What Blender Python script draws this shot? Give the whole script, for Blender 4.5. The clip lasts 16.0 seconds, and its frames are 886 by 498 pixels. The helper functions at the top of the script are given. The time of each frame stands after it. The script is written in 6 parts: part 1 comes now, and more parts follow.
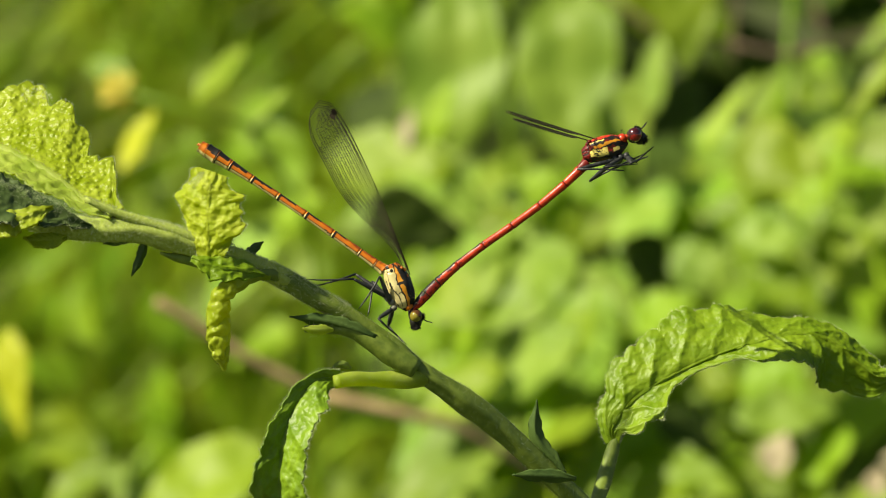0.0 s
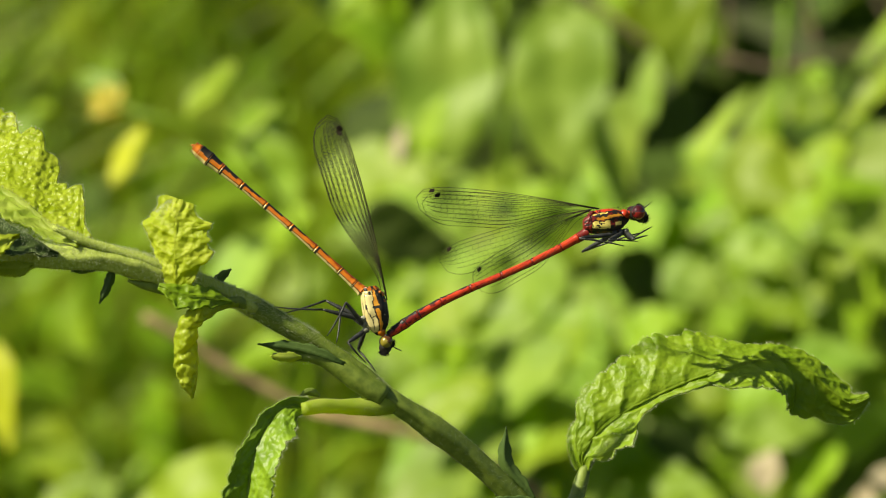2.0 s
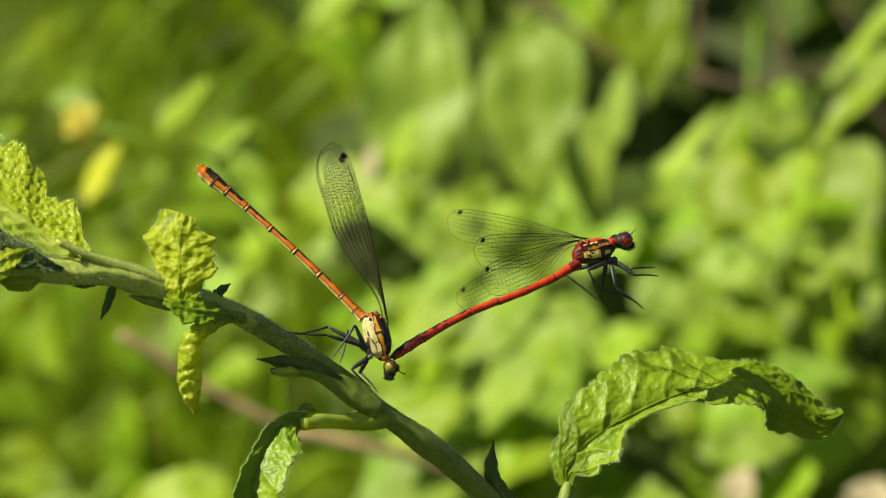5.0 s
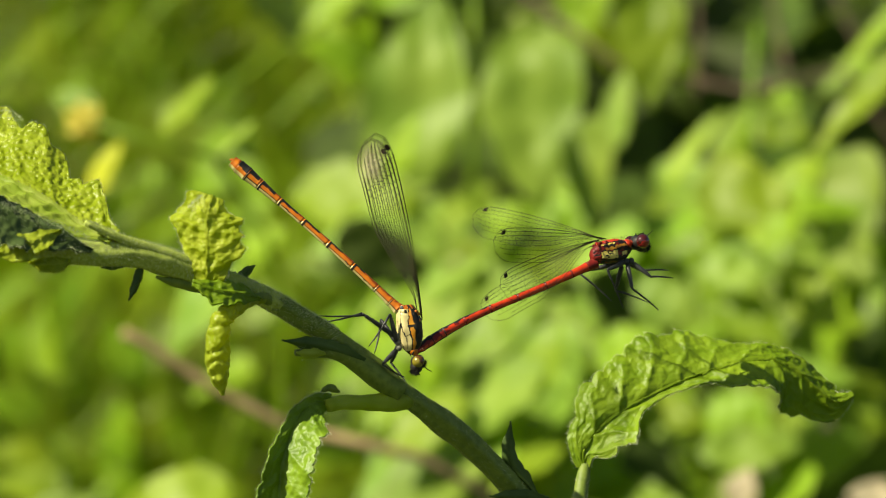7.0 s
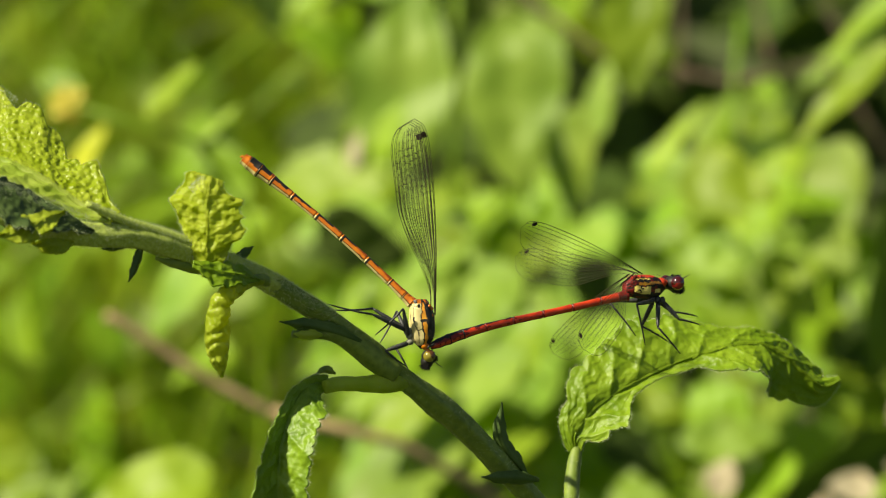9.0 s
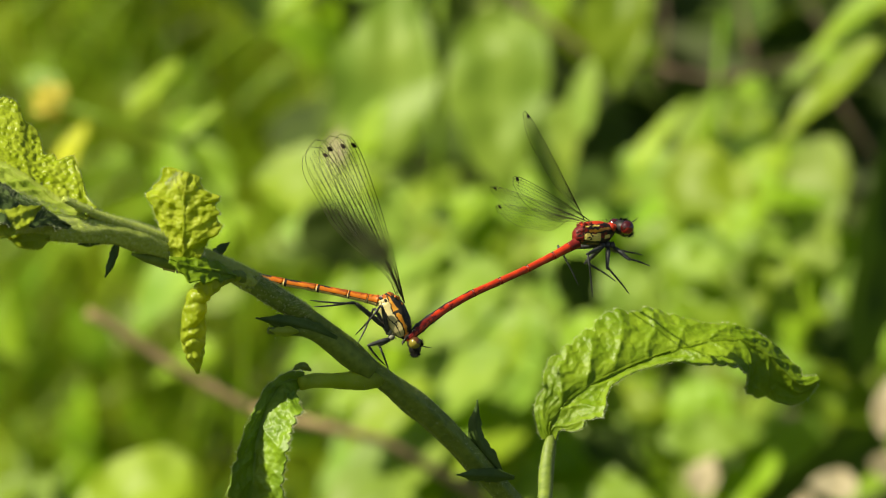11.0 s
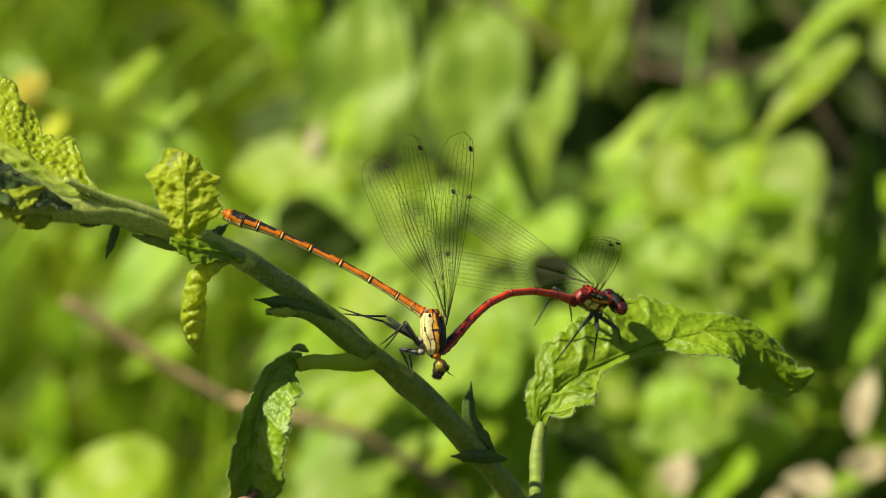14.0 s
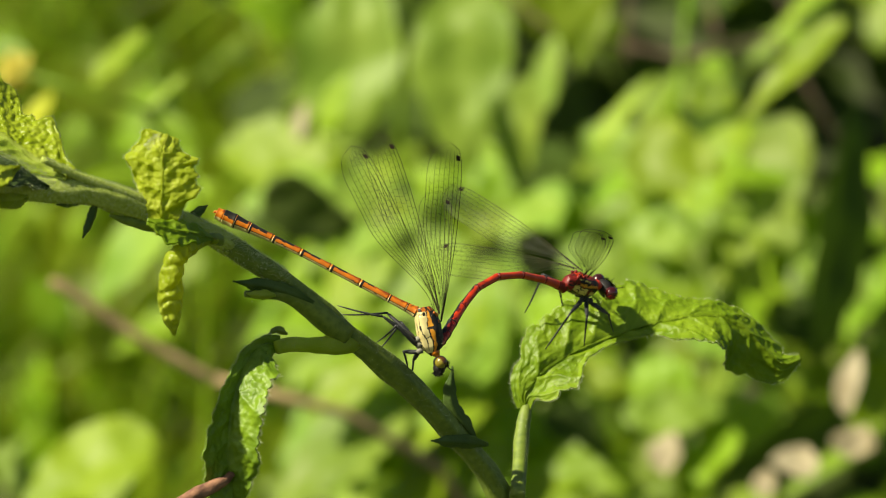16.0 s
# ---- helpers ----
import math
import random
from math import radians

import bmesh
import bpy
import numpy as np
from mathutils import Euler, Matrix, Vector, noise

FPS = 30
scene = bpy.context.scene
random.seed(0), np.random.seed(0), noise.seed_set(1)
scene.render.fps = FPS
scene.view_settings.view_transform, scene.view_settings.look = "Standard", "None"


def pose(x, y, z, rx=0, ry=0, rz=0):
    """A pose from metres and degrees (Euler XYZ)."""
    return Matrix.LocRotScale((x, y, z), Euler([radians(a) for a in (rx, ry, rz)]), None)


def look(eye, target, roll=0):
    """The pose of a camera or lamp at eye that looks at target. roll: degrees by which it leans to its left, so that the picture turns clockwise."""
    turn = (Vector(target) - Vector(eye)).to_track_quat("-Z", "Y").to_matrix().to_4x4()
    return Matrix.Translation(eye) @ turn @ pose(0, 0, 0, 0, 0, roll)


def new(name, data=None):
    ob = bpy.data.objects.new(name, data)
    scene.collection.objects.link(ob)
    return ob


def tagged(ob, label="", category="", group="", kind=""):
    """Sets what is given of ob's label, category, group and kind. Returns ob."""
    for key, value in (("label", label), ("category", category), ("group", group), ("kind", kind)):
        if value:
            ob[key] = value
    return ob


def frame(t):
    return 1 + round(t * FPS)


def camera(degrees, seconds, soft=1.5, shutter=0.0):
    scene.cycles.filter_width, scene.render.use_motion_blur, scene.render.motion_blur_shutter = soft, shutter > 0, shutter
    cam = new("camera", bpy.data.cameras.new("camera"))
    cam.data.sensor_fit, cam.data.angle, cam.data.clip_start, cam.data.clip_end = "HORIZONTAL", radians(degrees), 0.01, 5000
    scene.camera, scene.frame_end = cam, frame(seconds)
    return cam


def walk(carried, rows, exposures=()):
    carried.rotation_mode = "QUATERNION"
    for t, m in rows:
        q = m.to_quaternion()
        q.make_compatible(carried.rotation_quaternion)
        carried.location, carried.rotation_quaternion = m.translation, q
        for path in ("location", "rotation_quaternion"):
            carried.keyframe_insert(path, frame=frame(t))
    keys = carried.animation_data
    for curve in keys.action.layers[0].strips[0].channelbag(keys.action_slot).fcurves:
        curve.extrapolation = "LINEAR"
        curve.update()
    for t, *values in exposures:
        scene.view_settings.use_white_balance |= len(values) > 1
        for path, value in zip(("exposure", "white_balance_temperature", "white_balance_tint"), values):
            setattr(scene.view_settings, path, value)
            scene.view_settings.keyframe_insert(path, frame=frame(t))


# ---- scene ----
MM = 0.001


def aim(x, y, z, yaw, pitch, roll):
    """A camera pose: yaw to the left of +y, pitch up, roll, in degrees."""
    return pose(x, y, z, 0, 0, yaw) @ pose(0, 0, 0, 90 + pitch) @ pose(0, 0, 0, 0, 0, roll)


# ---- camera: a hand-held long lens, half a metre from the insects ----
cam = camera(12.0, 16.0, soft=1.1)
cam.data.dof.use_dof = True
cam.data.dof.focus_distance = 0.503
cam.data.dof.aperture_fstop = 38.0
walk(cam, [
    (0, aim(-0.00011, -0.5, 0.60005, -0.021, -0.008, 0.047)),
    (0.5, aim(0.00058, -0.5, 0.60225, 0.135, 0.182, 0.114)),
    (1, aim(0.00173, -0.5, 0.60215, -0.024, 0.01, 0.303)),
    (1.5, aim(0.00338, -0.5, 0.6026, 0.084, 0.117, 0.199)),
    (2, aim(0.00445, -0.5, 0.60277, 0.08, 0.052, 0.227)),
    (2.5, aim(0.00407, -0.5, 0.60172, 0.049, -0.016, 0.087)),
    (3, aim(0.00415, -0.5, 0.60333, 0.114, 0.136, -0.406)),
    (3.5, aim(0.00088, -0.5, 0.60231, -0.198, -0.008, 0.435)),
    (4, aim(0.00027, -0.5, 0.60226, -0.418, 0.279, -0.101)),
    (6.5, aim(-0.00236, -0.5, 0.59919, -0.648, 0.382, 0.528)),
    (7, aim(-0.00425, -0.5, 0.59784, -0.695, 0.56, 0.407)),
    (7.5, aim(-0.00421, -0.5, 0.59876, -0.793, 0.623, 0.395)),
    (8, aim(-0.00393, -0.5, 0.59848, -0.699, 0.771, 0.322)),
    (8.5, aim(-0.00462, -0.5, 0.59812, -0.953, 0.789, 0.871)),
    (9, aim(-0.0071, -0.5, 0.59668, -1.078, 0.449, 1.027)),
    (9.5, aim(-0.00642, -0.5, 0.59603, -1.094, 0.475, 0.718)),
    (10, aim(-0.00528, -0.5, 0.5968, -1.121, 0.469, 0.877)),
    (12.5, aim(-0.00911, -0.5, 0.59602, -1.409, 0.368, 1.296)),
    (13, aim(-0.01095, -0.5, 0.59564, -1.466, 0.435, 1.538)),
    (13.5, aim(-0.01174, -0.5, 0.59457, -1.738, 0.467, 1.685)),
    (14, aim(-0.01017, -0.5, 0.59401, -1.797, 0.483, 1.786)),
    (14.5, aim(-0.0105, -0.5, 0.59315, -1.907, 0.503, 1.672)),
    (15, aim(-0.01076, -0.5, 0.59369, -1.901, 0.336, 1.588)),
    (15.5, aim(-0.00982, -0.5, 0.59553, -1.923, 0.246, 1.602)),
    (16, aim(-0.00862, -0.5, 0.59483, -1.902, 0.167, 1.672)),
], exposures=[(0, 0.83, 7350, 6), (16, 0.83, 7350, 6)])

# ---- light: sun from the upper left, a little to the viewer's side ----
SUN_WAY = Vector((-0.665, -0.34, 0.665)).normalized()
world = bpy.data.worlds.new("sky")
scene.world = world
world.use_nodes = True
sky = world.node_tree.nodes.new("ShaderNodeTexSky")
sky.sky_type = "NISHITA"
sky.sun_disc = False
sky.sun_elevation = math.asin(SUN_WAY.z)
sky.sun_rotation = math.atan2(SUN_WAY.x, SUN_WAY.y)
world.node_tree.nodes["Background"].inputs["Strength"].default_value = 0.05
world.node_tree.links.new(sky.outputs["Color"], world.node_tree.nodes["Background"].inputs["Color"])
sun_data = bpy.data.lights.new("sun", "SUN")
sun_data.energy, sun_data.angle, sun_data.color = 5.0, radians(0.53), (1.0, 0.94, 0.82)
sun = new("sun", sun_data)
sun.matrix_world = look(SUN_WAY * 3, (0, 0, 0))


# ---- materials ----
def material(name):
    m = bpy.data.materials.new(name)
    m.use_nodes = True
    nt = m.node_tree
    return m, nt, nt.nodes["Principled BSDF"], nt.nodes["Material Output"]


def mottle(nt, scale, low, high, detail=4.0):
    """A noise over the object's own space, mixed between two colours."""
    co = nt.nodes.new("ShaderNodeTexCoord")
    tex = nt.nodes.new("ShaderNodeTexNoise")
    tex.inputs["Scale"].default_value, tex.inputs["Detail"].default_value = scale, detail
    nt.links.new(co.outputs["Object"], tex.inputs["Vector"])
    ramp = nt.nodes.new("ShaderNodeValToRGB")
    ramp.color_ramp.elements[0].position, ramp.color_ramp.elements[1].position = 0.33, 0.67
    ramp.color_ramp.elements[0].color, ramp.color_ramp.elements[1].color = (*low, 1), (*high, 1)
    nt.links.new(tex.outputs["Fac"], ramp.inputs["Fac"])
    return co, ramp.outputs["Color"]


def add_bump(nt, bsdf, co, scale, strength, distance):
    tex = nt.nodes.new("ShaderNodeTexNoise")
    tex.inputs["Scale"].default_value, tex.inputs["Detail"].default_value = scale, 3
    nt.links.new(co.outputs["Object"], tex.inputs["Vector"])
    bump = nt.nodes.new("ShaderNodeBump")
    bump.inputs["Strength"].default_value, bump.inputs["Distance"].default_value = strength, distance
    nt.links.new(tex.outputs["Fac"], bump.inputs["Height"])
    nt.links.new(bump.outputs["Normal"], bsdf.inputs["Normal"])


def leaf_material(name, low, high, glow, share, rough=0.45, scale=220.0, vary=0.0, bump=0.4, blister=0.0, size=1200.0):
    """A leaf: a mottled upper skin, part of the light passing through it. vary: how far leaves differ; blister: raised cells."""
    m, nt, b, out = material(name)
    co, colour = mottle(nt, scale, low, high)
    if vary:
        info = nt.nodes.new("ShaderNodeObjectInfo")
        geo = nt.nodes.new("ShaderNodeNewGeometry")
        add = nt.nodes.new("ShaderNodeMath")
        add.operation = "ADD"
        nt.links.new(info.outputs["Random"], add.inputs[0])
        nt.links.new(geo.outputs["Random Per Island"], add.inputs[1])
        frac = nt.nodes.new("ShaderNodeMath")
        frac.operation = "FRACT"
        nt.links.new(add.outputs[0], frac.inputs[0])
        hsv = nt.nodes.new("ShaderNodeHueSaturation")
        for key, lo, hi in (("Value", 1 - vary, 1 + vary), ("Hue", 0.5 - 0.06 * vary, 0.5 + 0.03 * vary)):
            ranged = nt.nodes.new("ShaderNodeMapRange")
            ranged.inputs["To Min"].default_value, ranged.inputs["To Max"].default_value = lo, hi
            nt.links.new(frac.outputs[0], ranged.inputs["Value"])
            nt.links.new(ranged.outputs[0], hsv.inputs[key])
        nt.links.new(colour, hsv.inputs["Color"])
        colour = hsv.outputs["Color"]
    nt.links.new(colour, b.inputs["Base Color"])
    b.inputs["Roughness"].default_value = rough
    b.inputs["Specular IOR Level"].default_value = 0.3
    add_bump(nt, b, co, scale * 8, bump, 0.0002)
    if blister:
        cells = nt.nodes.new("ShaderNodeTexVoronoi")
        cells.feature = "SMOOTH_F1"
        cells.inputs["Scale"].default_value, cells.inputs["Smoothness"].default_value = size, 0.5
        warp = nt.nodes.new("ShaderNodeTexNoise")
        warp.inputs["Scale"].default_value = size * 0.4
        nt.links.new(co.outputs["Object"], warp.inputs["Vector"])
        shift = nt.nodes.new("ShaderNodeVectorMath")
        shift.operation = "MULTIPLY_ADD"
        shift.inputs[1].default_value = (0.7 / size, 0.7 / size, 0.7 / size)
        nt.links.new(warp.outputs["Color"], shift.inputs[0])
        nt.links.new(co.outputs["Object"], shift.inputs[2])
        nt.links.new(shift.outputs[0], cells.inputs["Vector"])
        raised = nt.nodes.new("ShaderNodeBump")
        raised.invert = True
        raised.inputs["Strength"].default_value, raised.inputs["Distance"].default_value = blister, 0.55 / size
        nt.links.new(cells.outputs["Distance"], raised.inputs["Height"])
        nt.links.new(b.inputs["Normal"].links[0].from_socket, raised.inputs["Normal"])
        nt.links.new(raised.outputs["Normal"], b.inputs["Normal"])
    tr = nt.nodes.new("ShaderNodeBsdfTranslucent")
    tr.inputs["Color"].default_value = (*glow, 1)
    mix = nt.nodes.new("ShaderNodeMixShader")
    mix.inputs["Fac"].default_value = share
    nt.links.new(b.outputs[0], mix.inputs[1])
    nt.links.new(tr.outputs[0], mix.inputs[2])
    nt.links.new(mix.outputs[0], out.inputs["Surface"])
    return m


def plain_material(name, low, high, rough=0.5, scale=600.0, bump=0.2, metal=0.0, spec=0.5, coat=0.0):
    m, nt, b, out = material(name)
    co, colour = mottle(nt, scale, low, high)
    nt.links.new(colour, b.inputs["Base Color"])
    b.inputs["Roughness"].default_value, b.inputs["Metallic"].default_value = rough, metal
    b.inputs["Specular IOR Level"].default_value = spec
    b.inputs["Coat Weight"].default_value = coat
    if bump:
        add_bump(nt, b, co, scale * 3, bump, 0.0001)
    return m


M_LEAF = leaf_material("young leaf", (0.135, 0.235, 0.008), (0.235, 0.355, 0.020), (0.35, 0.51, 0.012), 0.34, 0.43, 300, blister=0.3, size=1300)
M_BUD = leaf_material("crumpled bud leaf", (0.31, 0.42, 0.014), (0.54, 0.63, 0.06), (0.62, 0.68, 0.03), 0.55, 0.5, 320, blister=0.3, size=1300)
M_TIP = leaf_material("budding leaf", (0.25, 0.345, 0.010), (0.43, 0.53, 0.05), (0.54, 0.58, 0.03), 0.46, 0.34, 320, blister=0.9, size=1250)
M_UNDER = leaf_material("leaf underside", (0.30, 0.42, 0.045), (0.45, 0.55, 0.10), (0.60, 0.70, 0.05), 0.55, 0.5, 400)
# dark leaf green that carries the shade under the shoot's tip
M_TIP_SHADE = leaf_material("tip leaf darkened for shade", (0.035, 0.065, 0.012), (0.08, 0.12, 0.03), (0.10, 0.16, 0.02), 0.05, 0.6, 240)
# darker, less translucent young leaf; a shadow on the hanging leaf is coloured in
M_LEAF_DIMMED = leaf_material("young leaf dimmed for shadow", (0.09, 0.17, 0.008), (0.17, 0.28, 0.015), (0.20, 0.32, 0.01), 0.07, 0.45, 300, blister=0.25, size=1100)
M_STEM = plain_material("downy stem", (0.088, 0.140, 0.010), (0.165, 0.228, 0.025), 0.6, 1100, 0.25)
M_WOOLLY = plain_material("woolly young stem", (0.24, 0.32, 0.034), (0.40, 0.48, 0.10), 0.75, 2600, 0.9)
M_WITHERED = plain_material("withered leaf", (0.10, 0.042, 0.025), (0.30, 0.15, 0.08), 0.8, 900, 0.9)
M_HAIR = leaf_material("down", (0.44, 0.50, 0.26), (0.62, 0.67, 0.42), (0.55, 0.6, 0.36), 0.35, 0.4)
M_BRACT = leaf_material("bract", (0.045, 0.09, 0.018), (0.09, 0.15, 0.03), (0.12, 0.2, 0.02), 0.18, 0.55, 300)
M_ORANGE = plain_material("orange cuticle", (0.36, 0.085, 0.002), (0.58, 0.18, 0.005), 0.36, 900, 0.4, coat=0.1)
M_AMBER = plain_material("amber cuticle", (0.46, 0.17, 0.008), (0.62, 0.30, 0.02), 0.36, 900, 0.3, coat=0.1)
M_RUST = plain_material("rust cuticle", (0.17, 0.032, 0.003), (0.32, 0.07, 0.004), 0.38, 900, 0.4)
M_RED = plain_material("red cuticle", (0.35, 0.019, 0.003), (0.56, 0.046, 0.006), 0.36, 900, 0.4, coat=0.1)
M_MAROON = plain_material("maroon cuticle", (0.10, 0.007, 0.005), (0.21, 0.013, 0.008), 0.42, 900, 0.4, spec=0.3)
M_BLACK = plain_material("black cuticle", (0.008, 0.008, 0.008), (0.022, 0.02, 0.016), 0.45, 900, 0.3, spec=0.25)
M_CREAM = plain_material("cream cuticle", (0.42, 0.34, 0.12), (0.62, 0.54, 0.25), 0.35, 700, 0.2)
M_YELLOW = plain_material("yellow cuticle", (0.48, 0.36, 0.05), (0.66, 0.56, 0.14), 0.42, 700, 0.2)
M_GREY = plain_material("grey bloom", (0.09, 0.09, 0.06), (0.22, 0.22, 0.16), 0.7, 1500, 0.3)
M_LEG = plain_material("dark leg", (0.012, 0.013, 0.013), (0.042, 0.045, 0.044), 0.45, 1400, 0.5, spec=0.35)
M_EYE_RED = plain_material("red eye", (0.12, 0.005, 0.005), (0.24, 0.009, 0.008), 0.12, 2500, 0.1, coat=0.6)
M_EYE_BROWN = plain_material("brown eye", (0.03, 0.012, 0.004), (0.10, 0.04, 0.008), 0.22, 1200, 0.1, coat=0.3)
M_EYE_DARK = plain_material("dark red eye", (0.015, 0.003, 0.003), (0.06, 0.005, 0.004), 0.12, 2500, 0.1, coat=0.6)
M_EYE_OLIVE = plain_material("olive eye", (0.12, 0.098, 0.010), (0.25, 0.21, 0.025), 0.22, 1200, 0.1, coat=0.3)
M_VEIN = plain_material("wing vein", (0.020, 0.022, 0.008), (0.045, 0.042, 0.016), 0.7, 900, 0, spec=0.15)
M_STIGMA = plain_material("wing spot", (0.012, 0.009, 0.005), (0.028, 0.02, 0.012), 0.8, 900, 0, spec=0.1)


def membrane_material():
    m, nt, b, out = material("wing membrane")
    b.inputs["Base Color"].default_value = (0.45, 0.48, 0.30, 1)
    b.inputs["Roughness"].default_value = 0.32
    tex = nt.nodes.new("ShaderNodeTexNoise")
    tex.inputs["Scale"].default_value = 400
    co = nt.nodes.new("ShaderNodeTexCoord")
    nt.links.new(co.outputs["Object"], tex.inputs["Vector"])
    bump = nt.nodes.new("ShaderNodeBump")
    bump.inputs["Strength"].default_value, bump.inputs["Distance"].default_value = 0.5, 0.0003
    nt.links.new(tex.outputs["Fac"], bump.inputs["Height"])
    nt.links.new(bump.outputs["Normal"], b.inputs["Normal"])
    clear = nt.nodes.new("ShaderNodeBsdfTransparent")
    mix = nt.nodes.new("ShaderNodeMixShader")
    mix.inputs["Fac"].default_value = 0.013
    nt.links.new(clear.outputs[0], mix.inputs[1])
    nt.links.new(b.outputs[0], mix.inputs[2])
    nt.links.new(mix.outputs[0], out.inputs["Surface"])
    return m


M_WING = membrane_material()
# hedge leaf paled: its colour carries the sheen of the sky
M_FAR_PALE = leaf_material("hedge leaf with sky sheen", (0.150, 0.265, 0.028), (0.250, 0.375, 0.050), (0.275, 0.42, 0.02), 0.36, 0.5, 45, 0.2)
# brighter copy for sunlit leaves, some sunlight put into the green
M_FAR_LIME = leaf_material("hedge leaf in sunlit lime", (0.155, 0.265, 0.010), (0.25, 0.375, 0.022), (0.29, 0.44, 0.012), 0.36, 0.5, 45, 0.25)
M_FAR_YELLOW = leaf_material("yellowing leaf", (0.34, 0.38, 0.015), (0.44, 0.47, 0.03), (0.45, 0.48, 0.015), 0.3, 0.5, 45)
M_FAR_MID = leaf_material("hedge leaf", (0.115, 0.215, 0.008), (0.20, 0.32, 0.014), (0.26, 0.40, 0.008), 0.32, 0.5, 60, 0.3)
# dark copy of the hedge leaf: the shade is put into its colour
M_FAR_SHADE = leaf_material("hedge leaf darkened for shade", (0.025, 0.05, 0.004), (0.055, 0.10, 0.006), (0.06, 0.12, 0.004), 0.2, 0.8, 60, 0.3)
M_GRASS = leaf_material("grass blade", (0.092, 0.186, 0.008), (0.27, 0.385, 0.018), (0.34, 0.47, 0.012), 0.38, 0.5, 22, 0.5)
M_FLOWER = leaf_material("yellow flower", (0.50, 0.42, 0.04), (0.62, 0.52, 0.08), (0.6, 0.5, 0.08), 0.3, 0.6, 60)
M_TWIG = plain_material("dry brown twig", (0.17, 0.115, 0.05), (0.33, 0.235, 0.115), 0.8, 120, 0.6)
# twig brown darkened, as the branch hangs in the hedge's shade
M_TWIG_SHADE = plain_material("bramble bark darkened for shade", (0.07, 0.048, 0.028), (0.16, 0.11, 0.065), 0.8, 120, 0.6)
M_DRY = leaf_material("dry leaf", (0.30, 0.25, 0.14), (0.46, 0.41, 0.27), (0.4, 0.33, 0.2), 0.25, 0.7, 60)
M_SOIL = plain_material("mossy soil", (0.022, 0.020, 0.008), (0.055, 0.085, 0.02), 0.95, 18, 0.8)


# ---- building helpers ----
def mesh_of(name, bm, mats, smooth=True):
    me = bpy.data.meshes.new(name)
    bm.normal_update()
    bm.to_mesh(me)
    bm.free()
    for m in (mats if isinstance(mats, (list, tuple)) else [mats]):
        me.materials.append(m)
    if smooth:
        me.shade_smooth()
    return me


def part(name, bm, mats, parent, label="", smooth=True):
    """One mesh object under a thing or a part. bm may be a bmesh or finished mesh data."""
    me = mesh_of(name, bm, mats, smooth) if isinstance(bm, bmesh.types.BMesh) else bm
    ob = new(name, me)
    ob.parent = parent
    return tagged(ob, label)


def thing(name, m, label, category, group="", kind=""):
    ob = new(name)
    ob.empty_display_size = 0.005
    ob.matrix_world = m
    return tagged(ob, label, category, group, kind)


def spline(points, n):
    """n + 1 points along a smooth curve through the given ones, evenly spaced."""
    p = [Vector(q) for q in points]
    p = [p[0] * 2 - p[1]] + p + [p[-1] * 2 - p[-2]]
    fine = []
    for i in range(1, len(p) - 2):
        a, b, c, d = p[i - 1:i + 3]
        for k in range(24):
            t = k / 24
            fine.append(0.5 * (2 * b + (c - a) * t + (2 * a - 5 * b + 4 * c - d) * t * t + (3 * b - 3 * c + d - a) * t ** 3))
    fine.append(p[-2])
    run = np.cumsum([0] + [(fine[i + 1] - fine[i]).length for i in range(len(fine) - 1)])
    want = np.linspace(0, run[-1], n + 1)
    xs = [np.interp(want, run, [f[k] for f in fine]) for k in range(len(fine[0]))]
    return [Vector(v) for v in zip(*xs)]


def tube(bm, pts, radii, sides=10, cap=True, ridges=0, rough=0.0, mat=0):
    """A round limb along points; ridges and rough give it a grooved, uneven skin."""
    rings = []
    up = Vector((0, 1, 0))
    for i, p in enumerate(pts):
        t = (pts[min(i + 1, len(pts) - 1)] - pts[max(i - 1, 0)]).normalized()
        u = (up - t * up.dot(t)).normalized()
        v = t.cross(u)
        r = radii[i] if isinstance(radii, (list, tuple)) else radii
        ring = []
        for k in range(sides):
            a = 2 * math.pi * k / sides
            rr = r * (1 + (0.07 * math.cos(ridges * a) if ridges else 0) + rough * noise.noise((p * 600 + Vector((math.cos(a), math.sin(a), 0)) * 1.2)))
            ring.append(bm.verts.new(p + (u * math.cos(a) + v * math.sin(a)) * rr))
        rings.append(ring)
    for a, b in zip(rings, rings[1:]):
        for k in range(sides):
            f = bm.faces.new((a[k], a[(k + 1) % sides], b[(k + 1) % sides], b[k]))
            f.material_index = mat
    if cap:
        bm.faces.new(rings[0][::-1]).material_index = mat
        bm.faces.new(rings[-1]).material_index = mat
    return rings


def ramp_at(values, s):
    """A value from an even table over 0..1, eased between its entries."""
    x = s * (len(values) - 1)
    i = min(int(x), len(values) - 2)
    f = x - i
    f = f * f * (3 - 2 * f)
    return values[i] * (1 - f) + values[i + 1] * f


